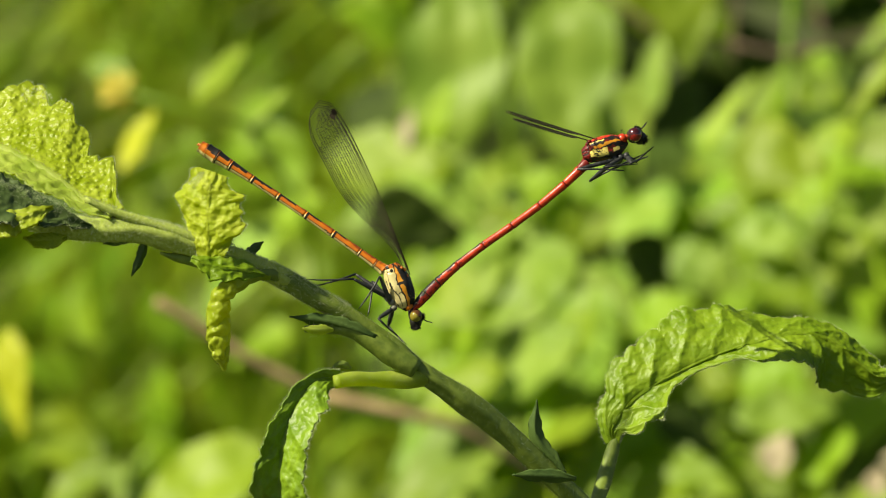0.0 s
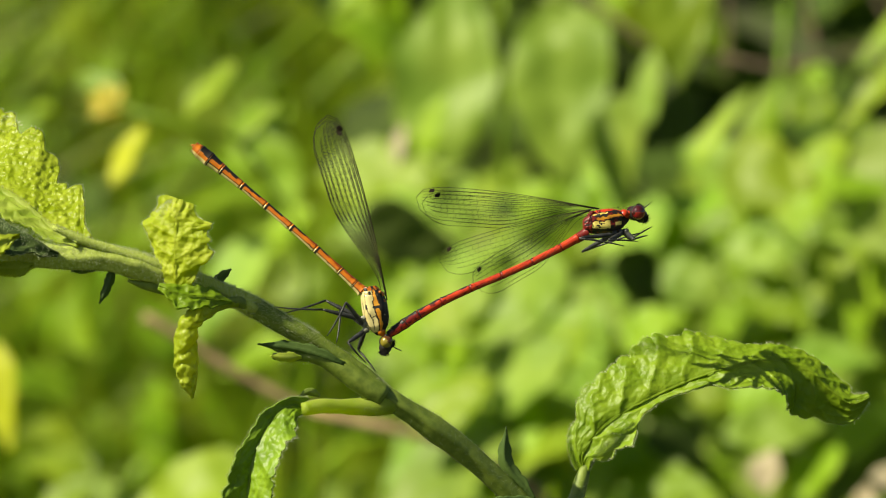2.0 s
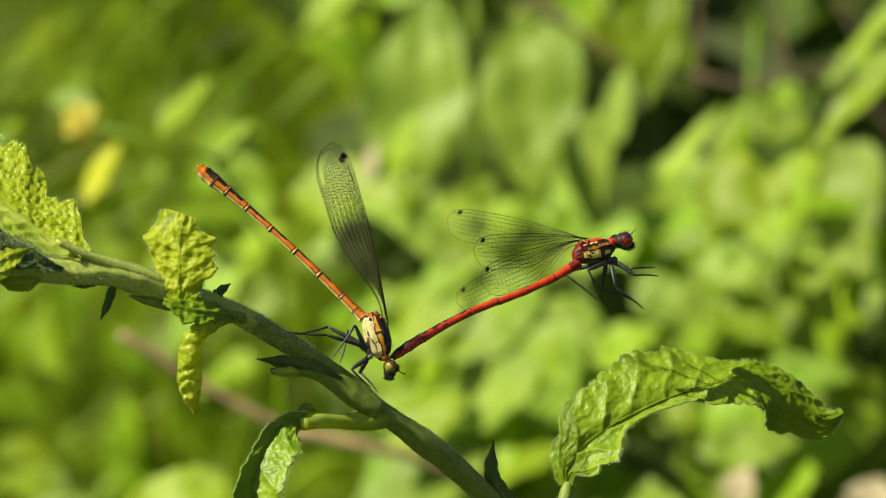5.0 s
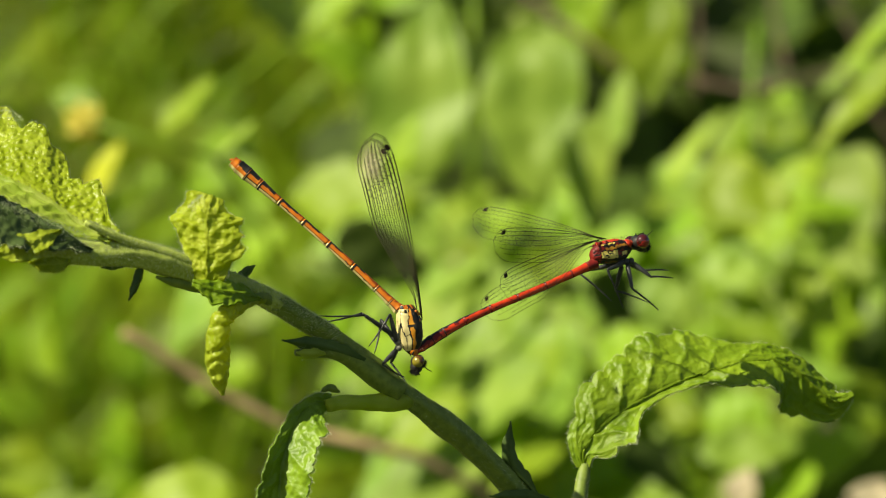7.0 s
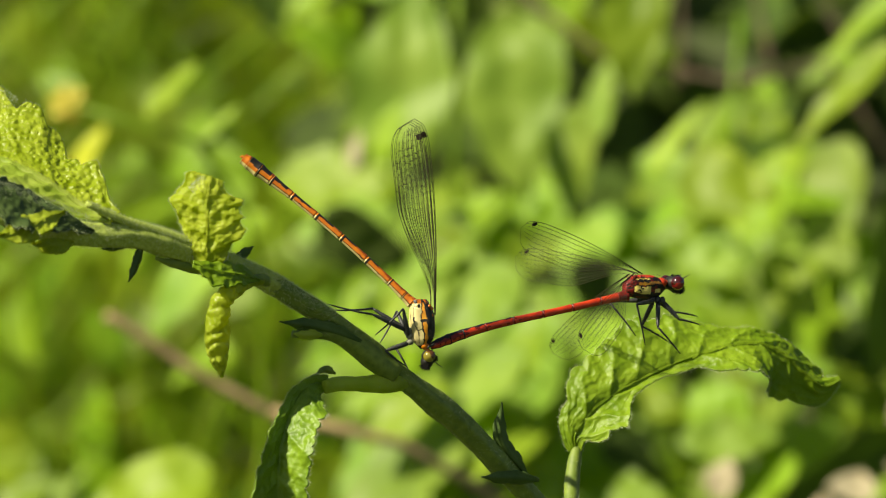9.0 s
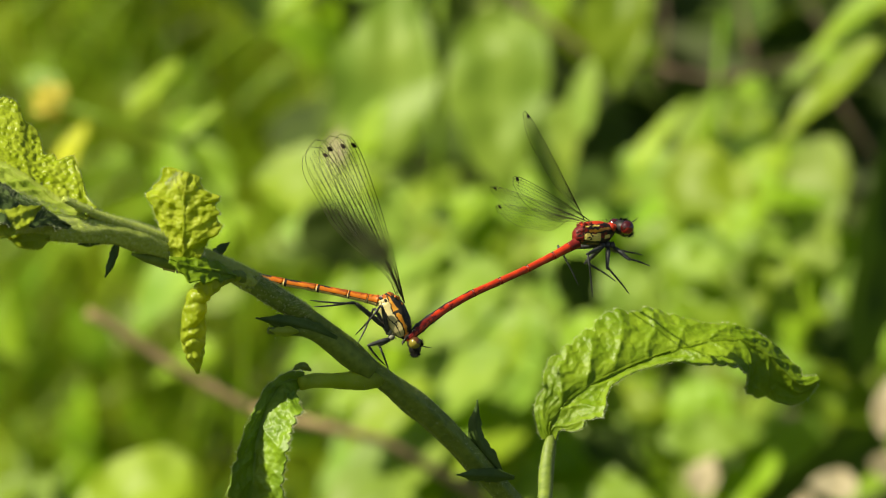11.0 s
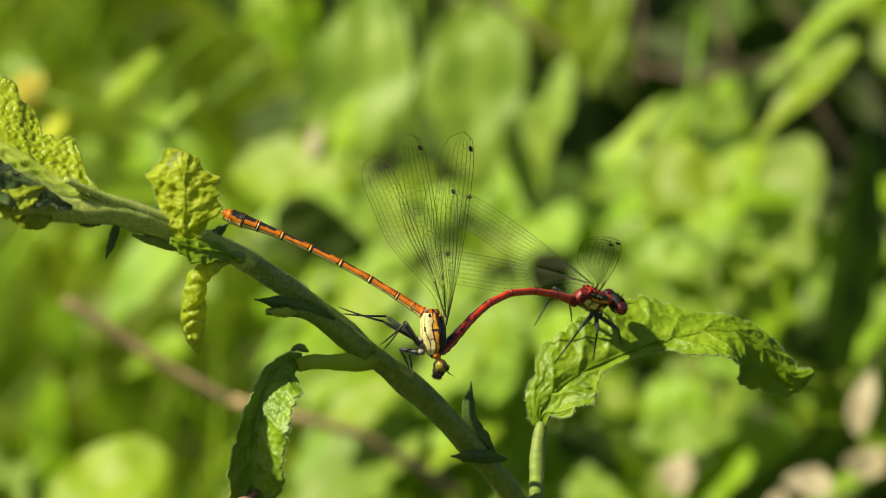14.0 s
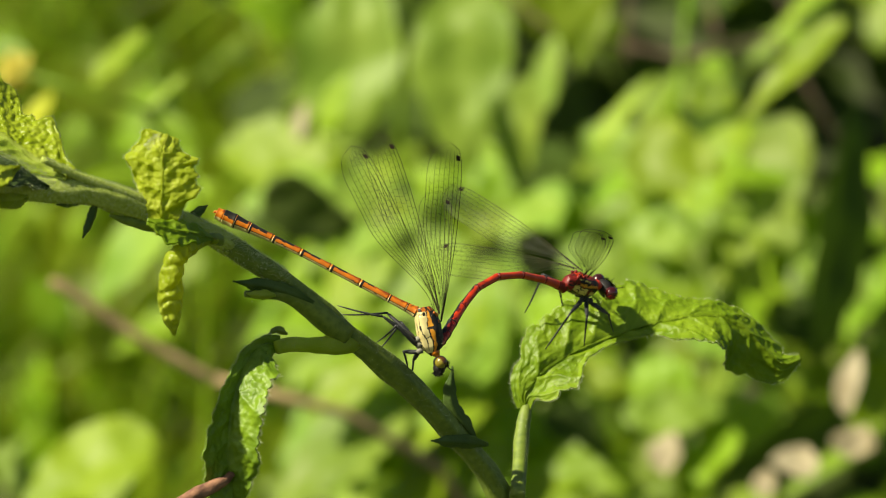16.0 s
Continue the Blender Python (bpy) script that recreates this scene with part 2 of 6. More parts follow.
def leaf_mesh(name, mid, left, right, tilt_l, tilt_r, mat, n=70, m=12, veins=9, grain=2.3, quilt=0.5, ruffle=0.4, teeth=26, serrate=0.10, curl_l=0.0, curl_r=0.0, thick=0.22, seed=0.0, lobe=0.14, crisp=0.55, crumple=0.0, cell=1.0, sharp=0.55, gutter=0.0):
    """A veined, quilted leaf blade. mid: the midrib in mm; left, right: half widths in mm along it; tilts: degrees by which
    each half leans away from the viewer, growing by its curl towards the edge; gutter: how steeply the left half dips to the rib."""
    rib = spline(mid, n)
    bm = bmesh.new()
    layers = []
    for side in (1, -1):
        widths, tilts, curl = (left, tilt_l, curl_l) if side > 0 else (right, tilt_r, curl_r)
        grid = []
        for i, p in enumerate(rib):
            s = i / n
            t = (rib[min(i + 1, n)] - rib[max(i - 1, 0)]).normalized()
            across = Vector((-t.z, 0, t.x)).normalized() * side
            w = max(ramp_at(widths, s), 0.05)
            w *= 1 + serrate * abs(math.sin(math.pi * s * teeth)) ** 0.7 + lobe * noise.noise(Vector((s * 7, side * 2.3, seed))) + 0.7 * lobe * noise.noise(Vector((s * 17, side * 5.3, seed)))
            tilt = ramp_at(tilts, s)
            row, pos = [], p.copy()
            for j in range(m + 1):
                q = j / m
                a = radians(tilt + curl * q - gutter * (side > 0) * (1 - s) * math.exp(-8 * q))
                d = across * math.cos(a) + Vector((0, 1, 0)) * math.sin(a)
                if j:
                    pos = pos + d * (w / m)
                normal = t.cross(d).normalized() * (-side)
                phase = s * veins - q * (0.6 + 0.06 * veins)
                phase += 0.16 * noise.noise(Vector((s * 9, q * 3 * side, seed + 5)))
                groove = abs(math.sin(math.pi * phase)) ** sharp
                part_of = q * 2.0 * grain + 0.37 * math.floor(phase) + 0.35 * noise.noise(Vector((s * 14, q * 4 * side, seed + 7)))
                crease = abs(math.sin(math.pi * part_of)) ** sharp
                edge = math.sin(math.pi * min(1, q * 0.90 + 0.05)) ** 0.4
                swell = groove * (1 - crisp + crisp * crease) * edge
                fine = noise.noise(Vector((s * 30, q * 6 * side, seed + 3))) * 0.18
                wave = noise.noise(Vector((s * 5.5, side * 3.1, seed + 9))) * ruffle * q * q
                h = quilt * (swell - 0.4 + fine) * min(1, w / 3.0) + wave * w * 0.35
                if crumple:
                    near_ = noise.voronoi(Vector(pos) / cell + Vector((seed, 0, 0)))[0]
                    h += crumple * (0.5 - min(1.0, near_[0]) ** 2) * min(1, w / 2.0) * min(1, 0.25 + 3 * q)
                if j == 0:
                    h = -0.75 * quilt
                row.append(pos + normal * h)
            grid.append(row)
        layers.append(grid)
    verts = {}

    def vert(side, i, j):
        key = (0 if j == 0 else side, i, j)
        if key not in verts:
            co = layers[side][i][j] if j else (layers[0][i][0] + layers[1][i][0]) / 2
            verts[key] = bm.verts.new(co * MM)
        return verts[key]

    for side in (0, 1):
        for i in range(n):
            for j in range(m):
                quad = [vert(side, i, j), vert(side, i, j + 1), vert(side, i + 1, j + 1), vert(side, i + 1, j)]
                bm.faces.new(quad if side else quad[::-1])
    me = mesh_of(name, bm, mat)
    edges = [(layers[side][i][m] * MM, (layers[side][i][m] - layers[side][i][m - 1]).normalized()) for side in (0, 1) for i in range(1, n)]
    return me, thick * MM, edges


def leaf_part(name, made, parent, label="", downy=0):
    me, thick, edges = made
    ob = part(name, me, None, parent, label)
    mod = ob.modifiers.new("thickness", "SOLIDIFY")
    mod.thickness, mod.offset = thick, 0
    if downy:
        bm = bmesh.new()
        rng = random.Random(len(edges))
        for p, d in edges:
            for _ in range(downy):
                e = (d + Vector((rng.uniform(-0.6, 0.6), rng.uniform(-0.6, 0.6), rng.uniform(-0.6, 0.6)))).normalized()
                w = e.cross(Vector((0, 1, 0))).normalized() * 0.022 * MM
                root = p + Vector((rng.uniform(-0.15, 0.15), 0, rng.uniform(-0.15, 0.15))) * MM - e * 0.1 * MM
                bm.faces.new([bm.verts.new(root - w), bm.verts.new(root + w), bm.verts.new(root + e * rng.uniform(0.25, 0.6) * MM)])
        tagged(part("edge_down", bm, M_HAIR, ob, "fine pale down along the leaf edge", smooth=False), kind="stuff")
    return ob


def fuzz(name, parent, rib, radii, count, length, label, wide_mm=0.017):
    """Fine down standing off a limb."""
    bm = bmesh.new()
    rng = random.Random(len(rib) * 7 + count)
    for _ in range(count):
        x = rng.random() * (len(rib) - 1.001)
        i = int(x)
        p = rib[i].lerp(rib[i + 1], x - i)
        r = radii[i] if isinstance(radii, (list, tuple)) else radii
        t = (rib[i + 1] - rib[i]).normalized()
        a = rng.random() * 6.283
        u = Vector((0, 1, 0)) - t * t.y
        u.normalize()
        d = (u * math.cos(a) + t.cross(u) * math.sin(a)).normalized()
        if d.z < -0.3 and rng.random() < 0.75:
            continue
        d2 = (d * rng.uniform(0.4, 1.0) + t * rng.uniform(-0.8, 0.8) + t.cross(d) * rng.uniform(-0.7, 0.7)).normalized()
        root, wide = p + d * r * 0.97, t * wide_mm * MM
        tip = root + d2 * length * rng.uniform(0.5, 1.2)
        bm.faces.new([bm.verts.new(root - wide), bm.verts.new(root + wide), bm.verts.new(tip)])
    return tagged(part(name, bm, M_HAIR, parent, label, smooth=False), kind="stuff")


# ---- setting: a bank that rises behind the shoot ----
def ground_height(x, y):
    rise = min(max((y - 0.7) / 1.4, 0.0), 1.0)
    return 1.15 * rise * rise * (3 - 2 * rise) + 0.02 * noise.noise(Vector((x * 3, y * 3, 0)))


def build_ground():
    bm = bmesh.new()
    xs = [-60, -20, -6, -2.5] + [-1.2 + 0.1 * k for k in range(25)] + [2.5, 6, 20, 60]
    ys = [-60, -20, -6, -2] + [-0.6 + 0.1 * k for k in range(31)] + [4, 8, 20, 60]
    grid = [[bm.verts.new((x, y, ground_height(x, y))) for x in xs] for y in ys]
    for a, b in zip(grid, grid[1:]):
        for i in range(len(xs) - 1):
            bm.faces.new((a[i], a[i + 1], b[i + 1], b[i]))
    ob = new("ground", mesh_of("ground", bm, M_SOIL))
    return tagged(ob, "mossy dark earth bank rising behind the shoot", "ground", kind="structure")


build_ground()


def far_leaf_bm(bm, m, length, width, fold=0.35, droop=0.25, point=1.0, n=9, wave=0.0, seed=0.0, ribs=0.0):
    """An ovate leaf along +x of the pose m, uneven, ribbed by its veins, folded a little along its midrib and drooping to its tip."""
    rows_ = []
    belly = 0.62 + 0.35 * (0.5 + 0.5 * math.sin(seed * 7.3))
    for i in range(n + 1):
        s = i / n
        w = width * 0.5 * (math.sin(math.pi * s ** belly) ** 0.75 if 0 < s < 1 else 0.0) * (1 - 0.25 * point * s) * 1.12
        z = -droop * length * s * s
        row = []
        for q in ((-1, -0.75, -0.5, -0.25, 0, 0.25, 0.5, 0.75, 1) if ribs else (-1, -0.55, 0, 0.55, 1)):
            out = w * (1 + 0.16 * noise.noise(Vector((s * 5, q, seed * 1.9))))
            h = fold * abs(q) * w + wave * width * noise.noise(Vector((s * 4, q * 2, seed)))
            h += ribs * width * abs(math.sin(math.pi * (6.5 * s - 1.4 * abs(q)))) * min(1, 3 * w / width)
            row.append(bm.verts.new(m @ Vector((s * length, q * out + 0.08 * width * math.sin(2.4 * s + seed * 5), z + h))))
        rows_.append(row)
    for a, b in zip(rows_, rows_[1:]):
        for k in range(len(a) - 1):
            bm.faces.new((a[k], a[k + 1], b[k + 1], b[k]))


def leaf_frame(at, angle, face, twist=0.0):
    """A pose at a place whose +x runs at an angle in the upright plane across the view and whose +z leans towards the light."""
    x = Vector((math.cos(radians(angle)), twist, math.sin(radians(angle)))).normalized()
    z = Vector(face)
    z = (z - x * z.dot(x)).normalized()
    y = z.cross(x)
    m = Matrix((x, y, z)).transposed().to_4x4()
    m.translation = at
    return m


HEDGE = []
FRONT, SUNNY, AWAY = (-0.52, -0.70, 0.48), (-0.60, -0.54, 0.58), (0.62, -0.70, -0.12)


def hedge_leaf(plant, at, length, width, angle, mat, face=FRONT, fold=0.12, droop=0.08, point=1.0, label="", stem=None):
    """A leaf of a hedge plant, its middle at the place given; sizes in mm; stem: where its stalk leaves the plant."""
    k = len(HEDGE)
    HEDGE.append(1)
    lean = Vector((0.10 * math.sin(k * 2.1), 0.08 * math.cos(k * 1.7), 0.10 * math.sin(k * 3.3)))
    twist = 0.10 * math.sin(k * 1.3)
    if Vector(face).dot(SUN_WAY) > 0.3:
        # a blade that would lie along the sunbeams swings across them
        along = SUN_WAY.x * math.cos(radians(angle)) + SUN_WAY.z * math.sin(radians(angle))
        twist += 1.1 * math.copysign(max(0.0, abs(along) - 0.45), along)
    length *= math.hypot(1, twist)
    m = leaf_frame(at, angle, Vector(face) + lean, twist)
    m.translation = Vector(at) - (m.to_3x3() @ Vector((1, 0, 0))) * length * MM * 0.5
    bm = bmesh.new()
    far_leaf_bm(bm, m, length * 1.08 * MM, width * 1.28 * MM, fold, droop, point, 26, 0.10, k * 1.7, 0.030)
    ob = part("leaf", bm, mat, plant, label)
    if stem:
        root, tip = Vector(stem), m.translation.copy()
        root.z = min(root.z, tip.z - 0.004)
        bm = bmesh.new()
        tube(bm, spline([root, root.lerp(tip, 0.55) + Vector((0, 0.012, 0.003)), tip + Vector((0, 0.001, 0))], 8), 0.35 * MM, 6)
        part("leaf_stalk", bm, M_FAR_MID, plant)
    return ob


def stalk(plant, name, points, r0, r1, mat, label=""):
    pts = spline(points, 20)
    bm = bmesh.new()
    tube(bm, pts, [(r0 + (r1 - r0) * i / 20) * MM for i in range(21)], 8, rough=0.15)
    return part(name, bm, mat, plant, label)


def outward(at, back=0.69):
    """The place moved along the line of sight, so that leaves lower down the slope of the light stand further out, as they grow."""
    y = back - 0.90 * (0.71 * at[0] - 0.65 * (at[2] - 0.6))
    f = (y + 0.5) / (at[1] + 0.5)
    return (at[0] * f, y, 0.6 + (at[2] - 0.6) * f)


def build_hedge():
    ident = Matrix.Identity(4)
    # broad pale leaves standing upright
    a = thing("broad_leaved_plant", ident, "upright hedge plant with broad pale green leaves", "plant")
    stalk(a, "stem", [(0.02, 0.88, -0.03), (0.028, 0.88, 0.557), (0.022, 0.87, 0.623), (0.022, 0.86, 0.700)], 2.2, 1.2, M_FAR_MID)
    for at, ln, w, ang, mat, face in (
            ((0.0058, 0.76, 0.6570), 56, 25, 81, M_FAR_PALE, (-0.16, -0.95, 0.12)),
            ((0.0395, 0.80, 0.6540), 54, 25.5, -81, M_FAR_PALE, (-0.26, -0.92, 0.20)),
            ((0.0567, 0.78, 0.6353), 33, 16, -94, M_FAR_PALE, SUNNY),
            ((0.0682, 0.84, 0.6561), 28, 9, 80, M_FAR_PALE, FRONT),
            ((0.0755, 0.80, 0.6762), 38, 17, -88, M_FAR_MID, (-0.1, -0.95, 0.1)),
            ((-0.0056, 0.90, 0.7027), 26, 16, 90, M_FAR_MID, (-0.16, -0.95, 0.12)),
            ((0.0441, 0.95, 0.6961), 25, 14, -128, M_FAR_MID, FRONT),
            ((0.0612, 0.92, 0.6933), 30, 17, -105, M_FAR_MID, FRONT)):
        hedge_leaf(a, at, ln, w, ang, mat, face, 0.16, 0.06, stem=(0.024, 0.87, at[2] - 0.01))
    # lime leaves where the sun falls in, part of that light in their colour
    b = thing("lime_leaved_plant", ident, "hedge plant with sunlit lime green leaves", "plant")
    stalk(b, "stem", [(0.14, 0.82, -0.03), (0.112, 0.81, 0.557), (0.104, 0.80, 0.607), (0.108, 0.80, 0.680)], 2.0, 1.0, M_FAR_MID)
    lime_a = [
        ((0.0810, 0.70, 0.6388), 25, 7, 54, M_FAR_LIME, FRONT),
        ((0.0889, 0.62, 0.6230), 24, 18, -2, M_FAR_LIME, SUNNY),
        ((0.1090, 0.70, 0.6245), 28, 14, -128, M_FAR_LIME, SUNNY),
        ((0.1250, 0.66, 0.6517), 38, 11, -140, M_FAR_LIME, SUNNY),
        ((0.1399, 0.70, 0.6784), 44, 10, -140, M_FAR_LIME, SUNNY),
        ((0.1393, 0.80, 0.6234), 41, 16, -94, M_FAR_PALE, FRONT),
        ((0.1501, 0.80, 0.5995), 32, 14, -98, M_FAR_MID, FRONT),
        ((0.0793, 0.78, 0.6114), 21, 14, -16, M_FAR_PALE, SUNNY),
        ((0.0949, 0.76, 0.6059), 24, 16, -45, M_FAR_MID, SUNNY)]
    lime_b = [
        ((0.0887, 0.70, 0.5946), 18, 11, 8, M_FAR_MID, FRONT),
        ((0.1101, 0.74, 0.5996), 24, 15, -46, M_FAR_MID, SUNNY),
        ((0.1251, 0.74, 0.5985), 25, 13, -58, M_FAR_LIME, SUNNY),
        ((0.0746, 0.80, 0.5946), 26, 14, -61, M_FAR_MID, FRONT),
        ((0.1263, 0.90, 0.6600), 14, 9, -90, M_FAR_LIME, FRONT),
        ((0.1190, 0.85, 0.6514), 18, 11, -26, M_FAR_MID, FRONT),
        ((0.1149, 0.72, 0.5845), 24, 14, -33, M_FAR_MID, FRONT),
        ((0.1448, 0.78, 0.5806), 22, 14, -18, M_FAR_SHADE, FRONT),
        ((0.0924, 0.78, 0.5828), 19, 12, -5, M_FAR_MID, FRONT)]
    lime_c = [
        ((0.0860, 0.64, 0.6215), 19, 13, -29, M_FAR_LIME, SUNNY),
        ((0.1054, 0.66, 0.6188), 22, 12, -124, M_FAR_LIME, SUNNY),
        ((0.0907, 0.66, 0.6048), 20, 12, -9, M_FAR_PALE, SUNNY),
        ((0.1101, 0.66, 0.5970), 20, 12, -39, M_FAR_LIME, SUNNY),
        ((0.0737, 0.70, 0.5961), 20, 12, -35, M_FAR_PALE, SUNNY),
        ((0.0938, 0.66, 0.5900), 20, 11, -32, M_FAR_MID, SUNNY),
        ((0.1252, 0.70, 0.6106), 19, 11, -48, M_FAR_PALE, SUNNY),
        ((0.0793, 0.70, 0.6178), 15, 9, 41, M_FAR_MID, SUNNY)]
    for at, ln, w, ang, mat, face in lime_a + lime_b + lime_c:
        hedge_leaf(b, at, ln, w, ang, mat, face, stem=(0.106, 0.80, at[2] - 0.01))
    hedge_leaf(b, (0.133, 0.600, 0.603), 64, 19, 78, M_FAR_SHADE, AWAY, label="long leaf darkened and turned from the sun", stem=(0.112, 0.80, 0.57))
    # big bright leaves low in the middle
    c = thing("low_broad_plant", ident, "low plant with large bright green leaves", "plant")
    stalk(c, "stem", [(0.03, 0.78, -0.03), (0.026, 0.77, 0.500), (0.018, 0.76, 0.571), (0.010, 0.77, 0.610)], 2.0, 1.2, M_FAR_MID)
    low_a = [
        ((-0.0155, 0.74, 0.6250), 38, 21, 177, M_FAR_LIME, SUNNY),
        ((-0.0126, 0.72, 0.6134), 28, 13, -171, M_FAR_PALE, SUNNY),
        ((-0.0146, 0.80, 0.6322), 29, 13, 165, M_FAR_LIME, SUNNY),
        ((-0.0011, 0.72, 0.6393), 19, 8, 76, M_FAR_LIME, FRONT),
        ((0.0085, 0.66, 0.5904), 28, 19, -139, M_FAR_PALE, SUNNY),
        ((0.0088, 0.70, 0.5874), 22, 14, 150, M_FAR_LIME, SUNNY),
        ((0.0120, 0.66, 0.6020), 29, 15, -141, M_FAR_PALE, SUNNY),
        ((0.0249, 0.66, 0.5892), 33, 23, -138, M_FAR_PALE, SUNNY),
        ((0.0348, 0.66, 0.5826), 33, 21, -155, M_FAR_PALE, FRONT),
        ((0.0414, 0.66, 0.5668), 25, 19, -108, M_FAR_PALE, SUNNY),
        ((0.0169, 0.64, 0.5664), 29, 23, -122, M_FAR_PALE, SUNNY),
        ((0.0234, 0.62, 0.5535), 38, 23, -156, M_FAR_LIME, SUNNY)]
    low_b = [
        ((0.0003, 0.66, 0.5502), 35, 23, -135, M_FAR_PALE, SUNNY),
        ((0.0250, 0.62, 0.5363), 26, 21, -121, M_FAR_LIME, SUNNY),
        ((0.0406, 0.68, 0.5706), 37, 18, -92, M_FAR_PALE, SUNNY),
        ((0.0026, 0.62, 0.5419), 47, 25, -144, M_FAR_PALE, SUNNY),
        ((0.0097, 0.66, 0.5216), 33, 23, -137, M_FAR_LIME, SUNNY),
        ((0.0319, 0.62, 0.5397), 20, 9, -108, M_FAR_YELLOW, FRONT),
        ((0.0181, 0.72, 0.6063), 14, 11, -62, M_FAR_MID, FRONT),
        ((0.0560, 0.66, 0.5945), 20, 13, -60, M_FAR_SHADE, AWAY),
        ((-0.0075, 0.70, 0.6085), 28, 14, -14, M_FAR_SHADE, AWAY),
        ((0.0575, 0.74, 0.6088), 19, 12, -160, M_FAR_PALE, SUNNY),
        ((0.0644, 0.74, 0.5806), 18, 13, 34, M_FAR_MID, SUNNY),
        ((-0.0565, 0.68, 0.5935), 34, 16, -127, M_FAR_PALE, SUNNY)]
    low_c = [
        ((-0.0455, 0.74, 0.6076), 24, 14, -144, M_FAR_LIME, SUNNY),
        ((0.0274, 0.84, 0.6184), 27, 15, -156, M_FAR_MID, SUNNY),
        ((0.0525, 0.86, 0.6235), 23, 15, -45, M_FAR_MID, SUNNY),
        ((0.0366, 0.84, 0.6106), 19, 13, -122, M_FAR_MID, SUNNY),
        ((0.0260, 0.62, 0.5700), 28, 18, -135, M_FAR_PALE, SUNNY),
        ((0.0215, 0.62, 0.5505), 28, 18, -125, M_FAR_LIME, SUNNY),
        ((0.0380, 0.62, 0.5385), 26, 16, -140, M_FAR_PALE, SUNNY),
        ((0.0328, 0.62, 0.5745), 24, 16, -120, M_FAR_LIME, SUNNY),
        ((0.0133, 0.62, 0.5475), 28, 18, -140, M_FAR_PALE, SUNNY),
        ((0.0050, 0.62, 0.5625), 26, 16, -150, M_FAR_LIME, SUNNY),
        ((0.0268, 0.62, 0.5370), 28, 18, -130, M_FAR_PALE, SUNNY)]
    for at, ln, w, ang, mat, face in low_a + low_b + low_c:
        if 0.62 < at[1] < 0.75 and mat is not M_FAR_SHADE and at[0] > -0.005:
            at = outward(at)
        hedge_leaf(c, at, ln, w, ang, mat, face, stem=(0.02, 0.765, min(at[2] - 0.01, 0.6)))
    rng = random.Random(21)
    for k in range(30):
        at = (rng.uniform(-0.006, 0.060), rng.uniform(0.69, 0.76), rng.uniform(0.525, 0.606))
        if at[0] > 0.046 and 0.584 < at[2] < 0.600:
            continue
        at = outward(at, rng.uniform(0.73, 0.77))
        hedge_leaf(c, at, rng.uniform(26, 38), rng.uniform(15, 20), rng.uniform(-160, -90), M_FAR_PALE if k % 3 else M_FAR_LIME, SUNNY, stem=(0.02, 0.80, at[2] - 0.012))
    for k in range(17):
        at = outward((rng.uniform(0.068, 0.150), 0.74, rng.uniform(0.578, 0.630)), rng.uniform(0.78, 0.82))
        hedge_leaf(b, at, rng.uniform(17, 27), rng.uniform(9, 13), rng.uniform(-150, 20), (M_FAR_LIME, M_FAR_PALE, M_FAR_MID)[k % 3], SUNNY, stem=(0.106, 0.80, at[2] - 0.012))
    # a slim shoot with a yellow flower
    d = thing("yellow_flowering_shoot", ident, "slim shoot with lime leaves and a yellow flower", "plant")
    stalk(d, "stem", [(-0.03, 0.68, -0.03), (-0.034, 0.660, 0.560), (-0.040, 0.640, 0.612), (-0.047, 0.625, 0.6295), (-0.056, 0.620, 0.634), (-0.065, 0.620, 0.6384), (-0.075, 0.620, 0.6376), (-0.086, 0.620, 0.642)], 1.4, 0.8, M_FAR_MID)
    stalk(d, "side_stem", [(-0.086, 0.620, 0.642), (-0.090, 0.630, 0.6450), (-0.096, 0.640, 0.6510)], 0.8, 0.6, M_FAR_MID)
    for at, ln, w, ang, mat in (
            ((-0.0598, 0.62, 0.6460), 19, 10.5, 50, M_FAR_LIME), ((-0.0797, 0.60, 0.6276), 17, 9, 61, M_FAR_YELLOW),
            ((-0.0478, 0.63, 0.6348), 19, 6.5, 59, M_FAR_LIME), ((-0.0921, 0.66, 0.6486), 14, 6, 157, M_FAR_MID)):
        hedge_leaf(d, at, ln, w, ang, mat, (-0.66, -0.50, 0.56), 0.1, 0.05)
    bm = bmesh.new()
    for k in range(7):
        far_leaf_bm(bm, leaf_frame((-0.0860, 0.620, 0.642), k * 51, (-0.2, -0.8, 0.5)), 6 * MM, 4 * MM, 0.2, 0.2)
    part("flower", bm, M_FLOWER, d, "blurred yellow flower head")
    # leaves low by the shoot
    e = thing("ground_leaf_rosette", ident, "low rosette of broad yellow-green leaves", "plant")
    stalk(e, "stem", [(-0.06, 0.60, -0.03), (-0.068, 0.60, 0.500), (-0.064, 0.58, 0.532)], 1.6, 1.0, M_FAR_MID)
    for at, ln, w, ang, mat, face in (
            ((-0.0593, 0.54, 0.5426), 35, 21, -157, M_FAR_LIME, FRONT),
            ((-0.0641, 0.56, 0.5259), 22, 18, -155, M_FAR_MID, FRONT),
            ((-0.1057, 0.54, 0.5679), 25, 9, -87, M_FAR_YELLOW, SUNNY),
            ((-0.0786, 0.56, 0.5376), 19, 6, -52, M_FAR_PALE, SUNNY),
            ((-0.0998, 0.66, 0.5354), 21, 11, 42, M_FAR_MID, SUNNY)):
        hedge_leaf(e, at, ln, w, ang, mat, face, stem=(-0.066, 0.59, 0.515))
    # undergrowth beneath the arched leaf, its dark leaves coloured and turned for shade
    h = thing("undergrowth_plant", ident, "straggling undergrowth plant, some leaves darkened for shade", "plant")
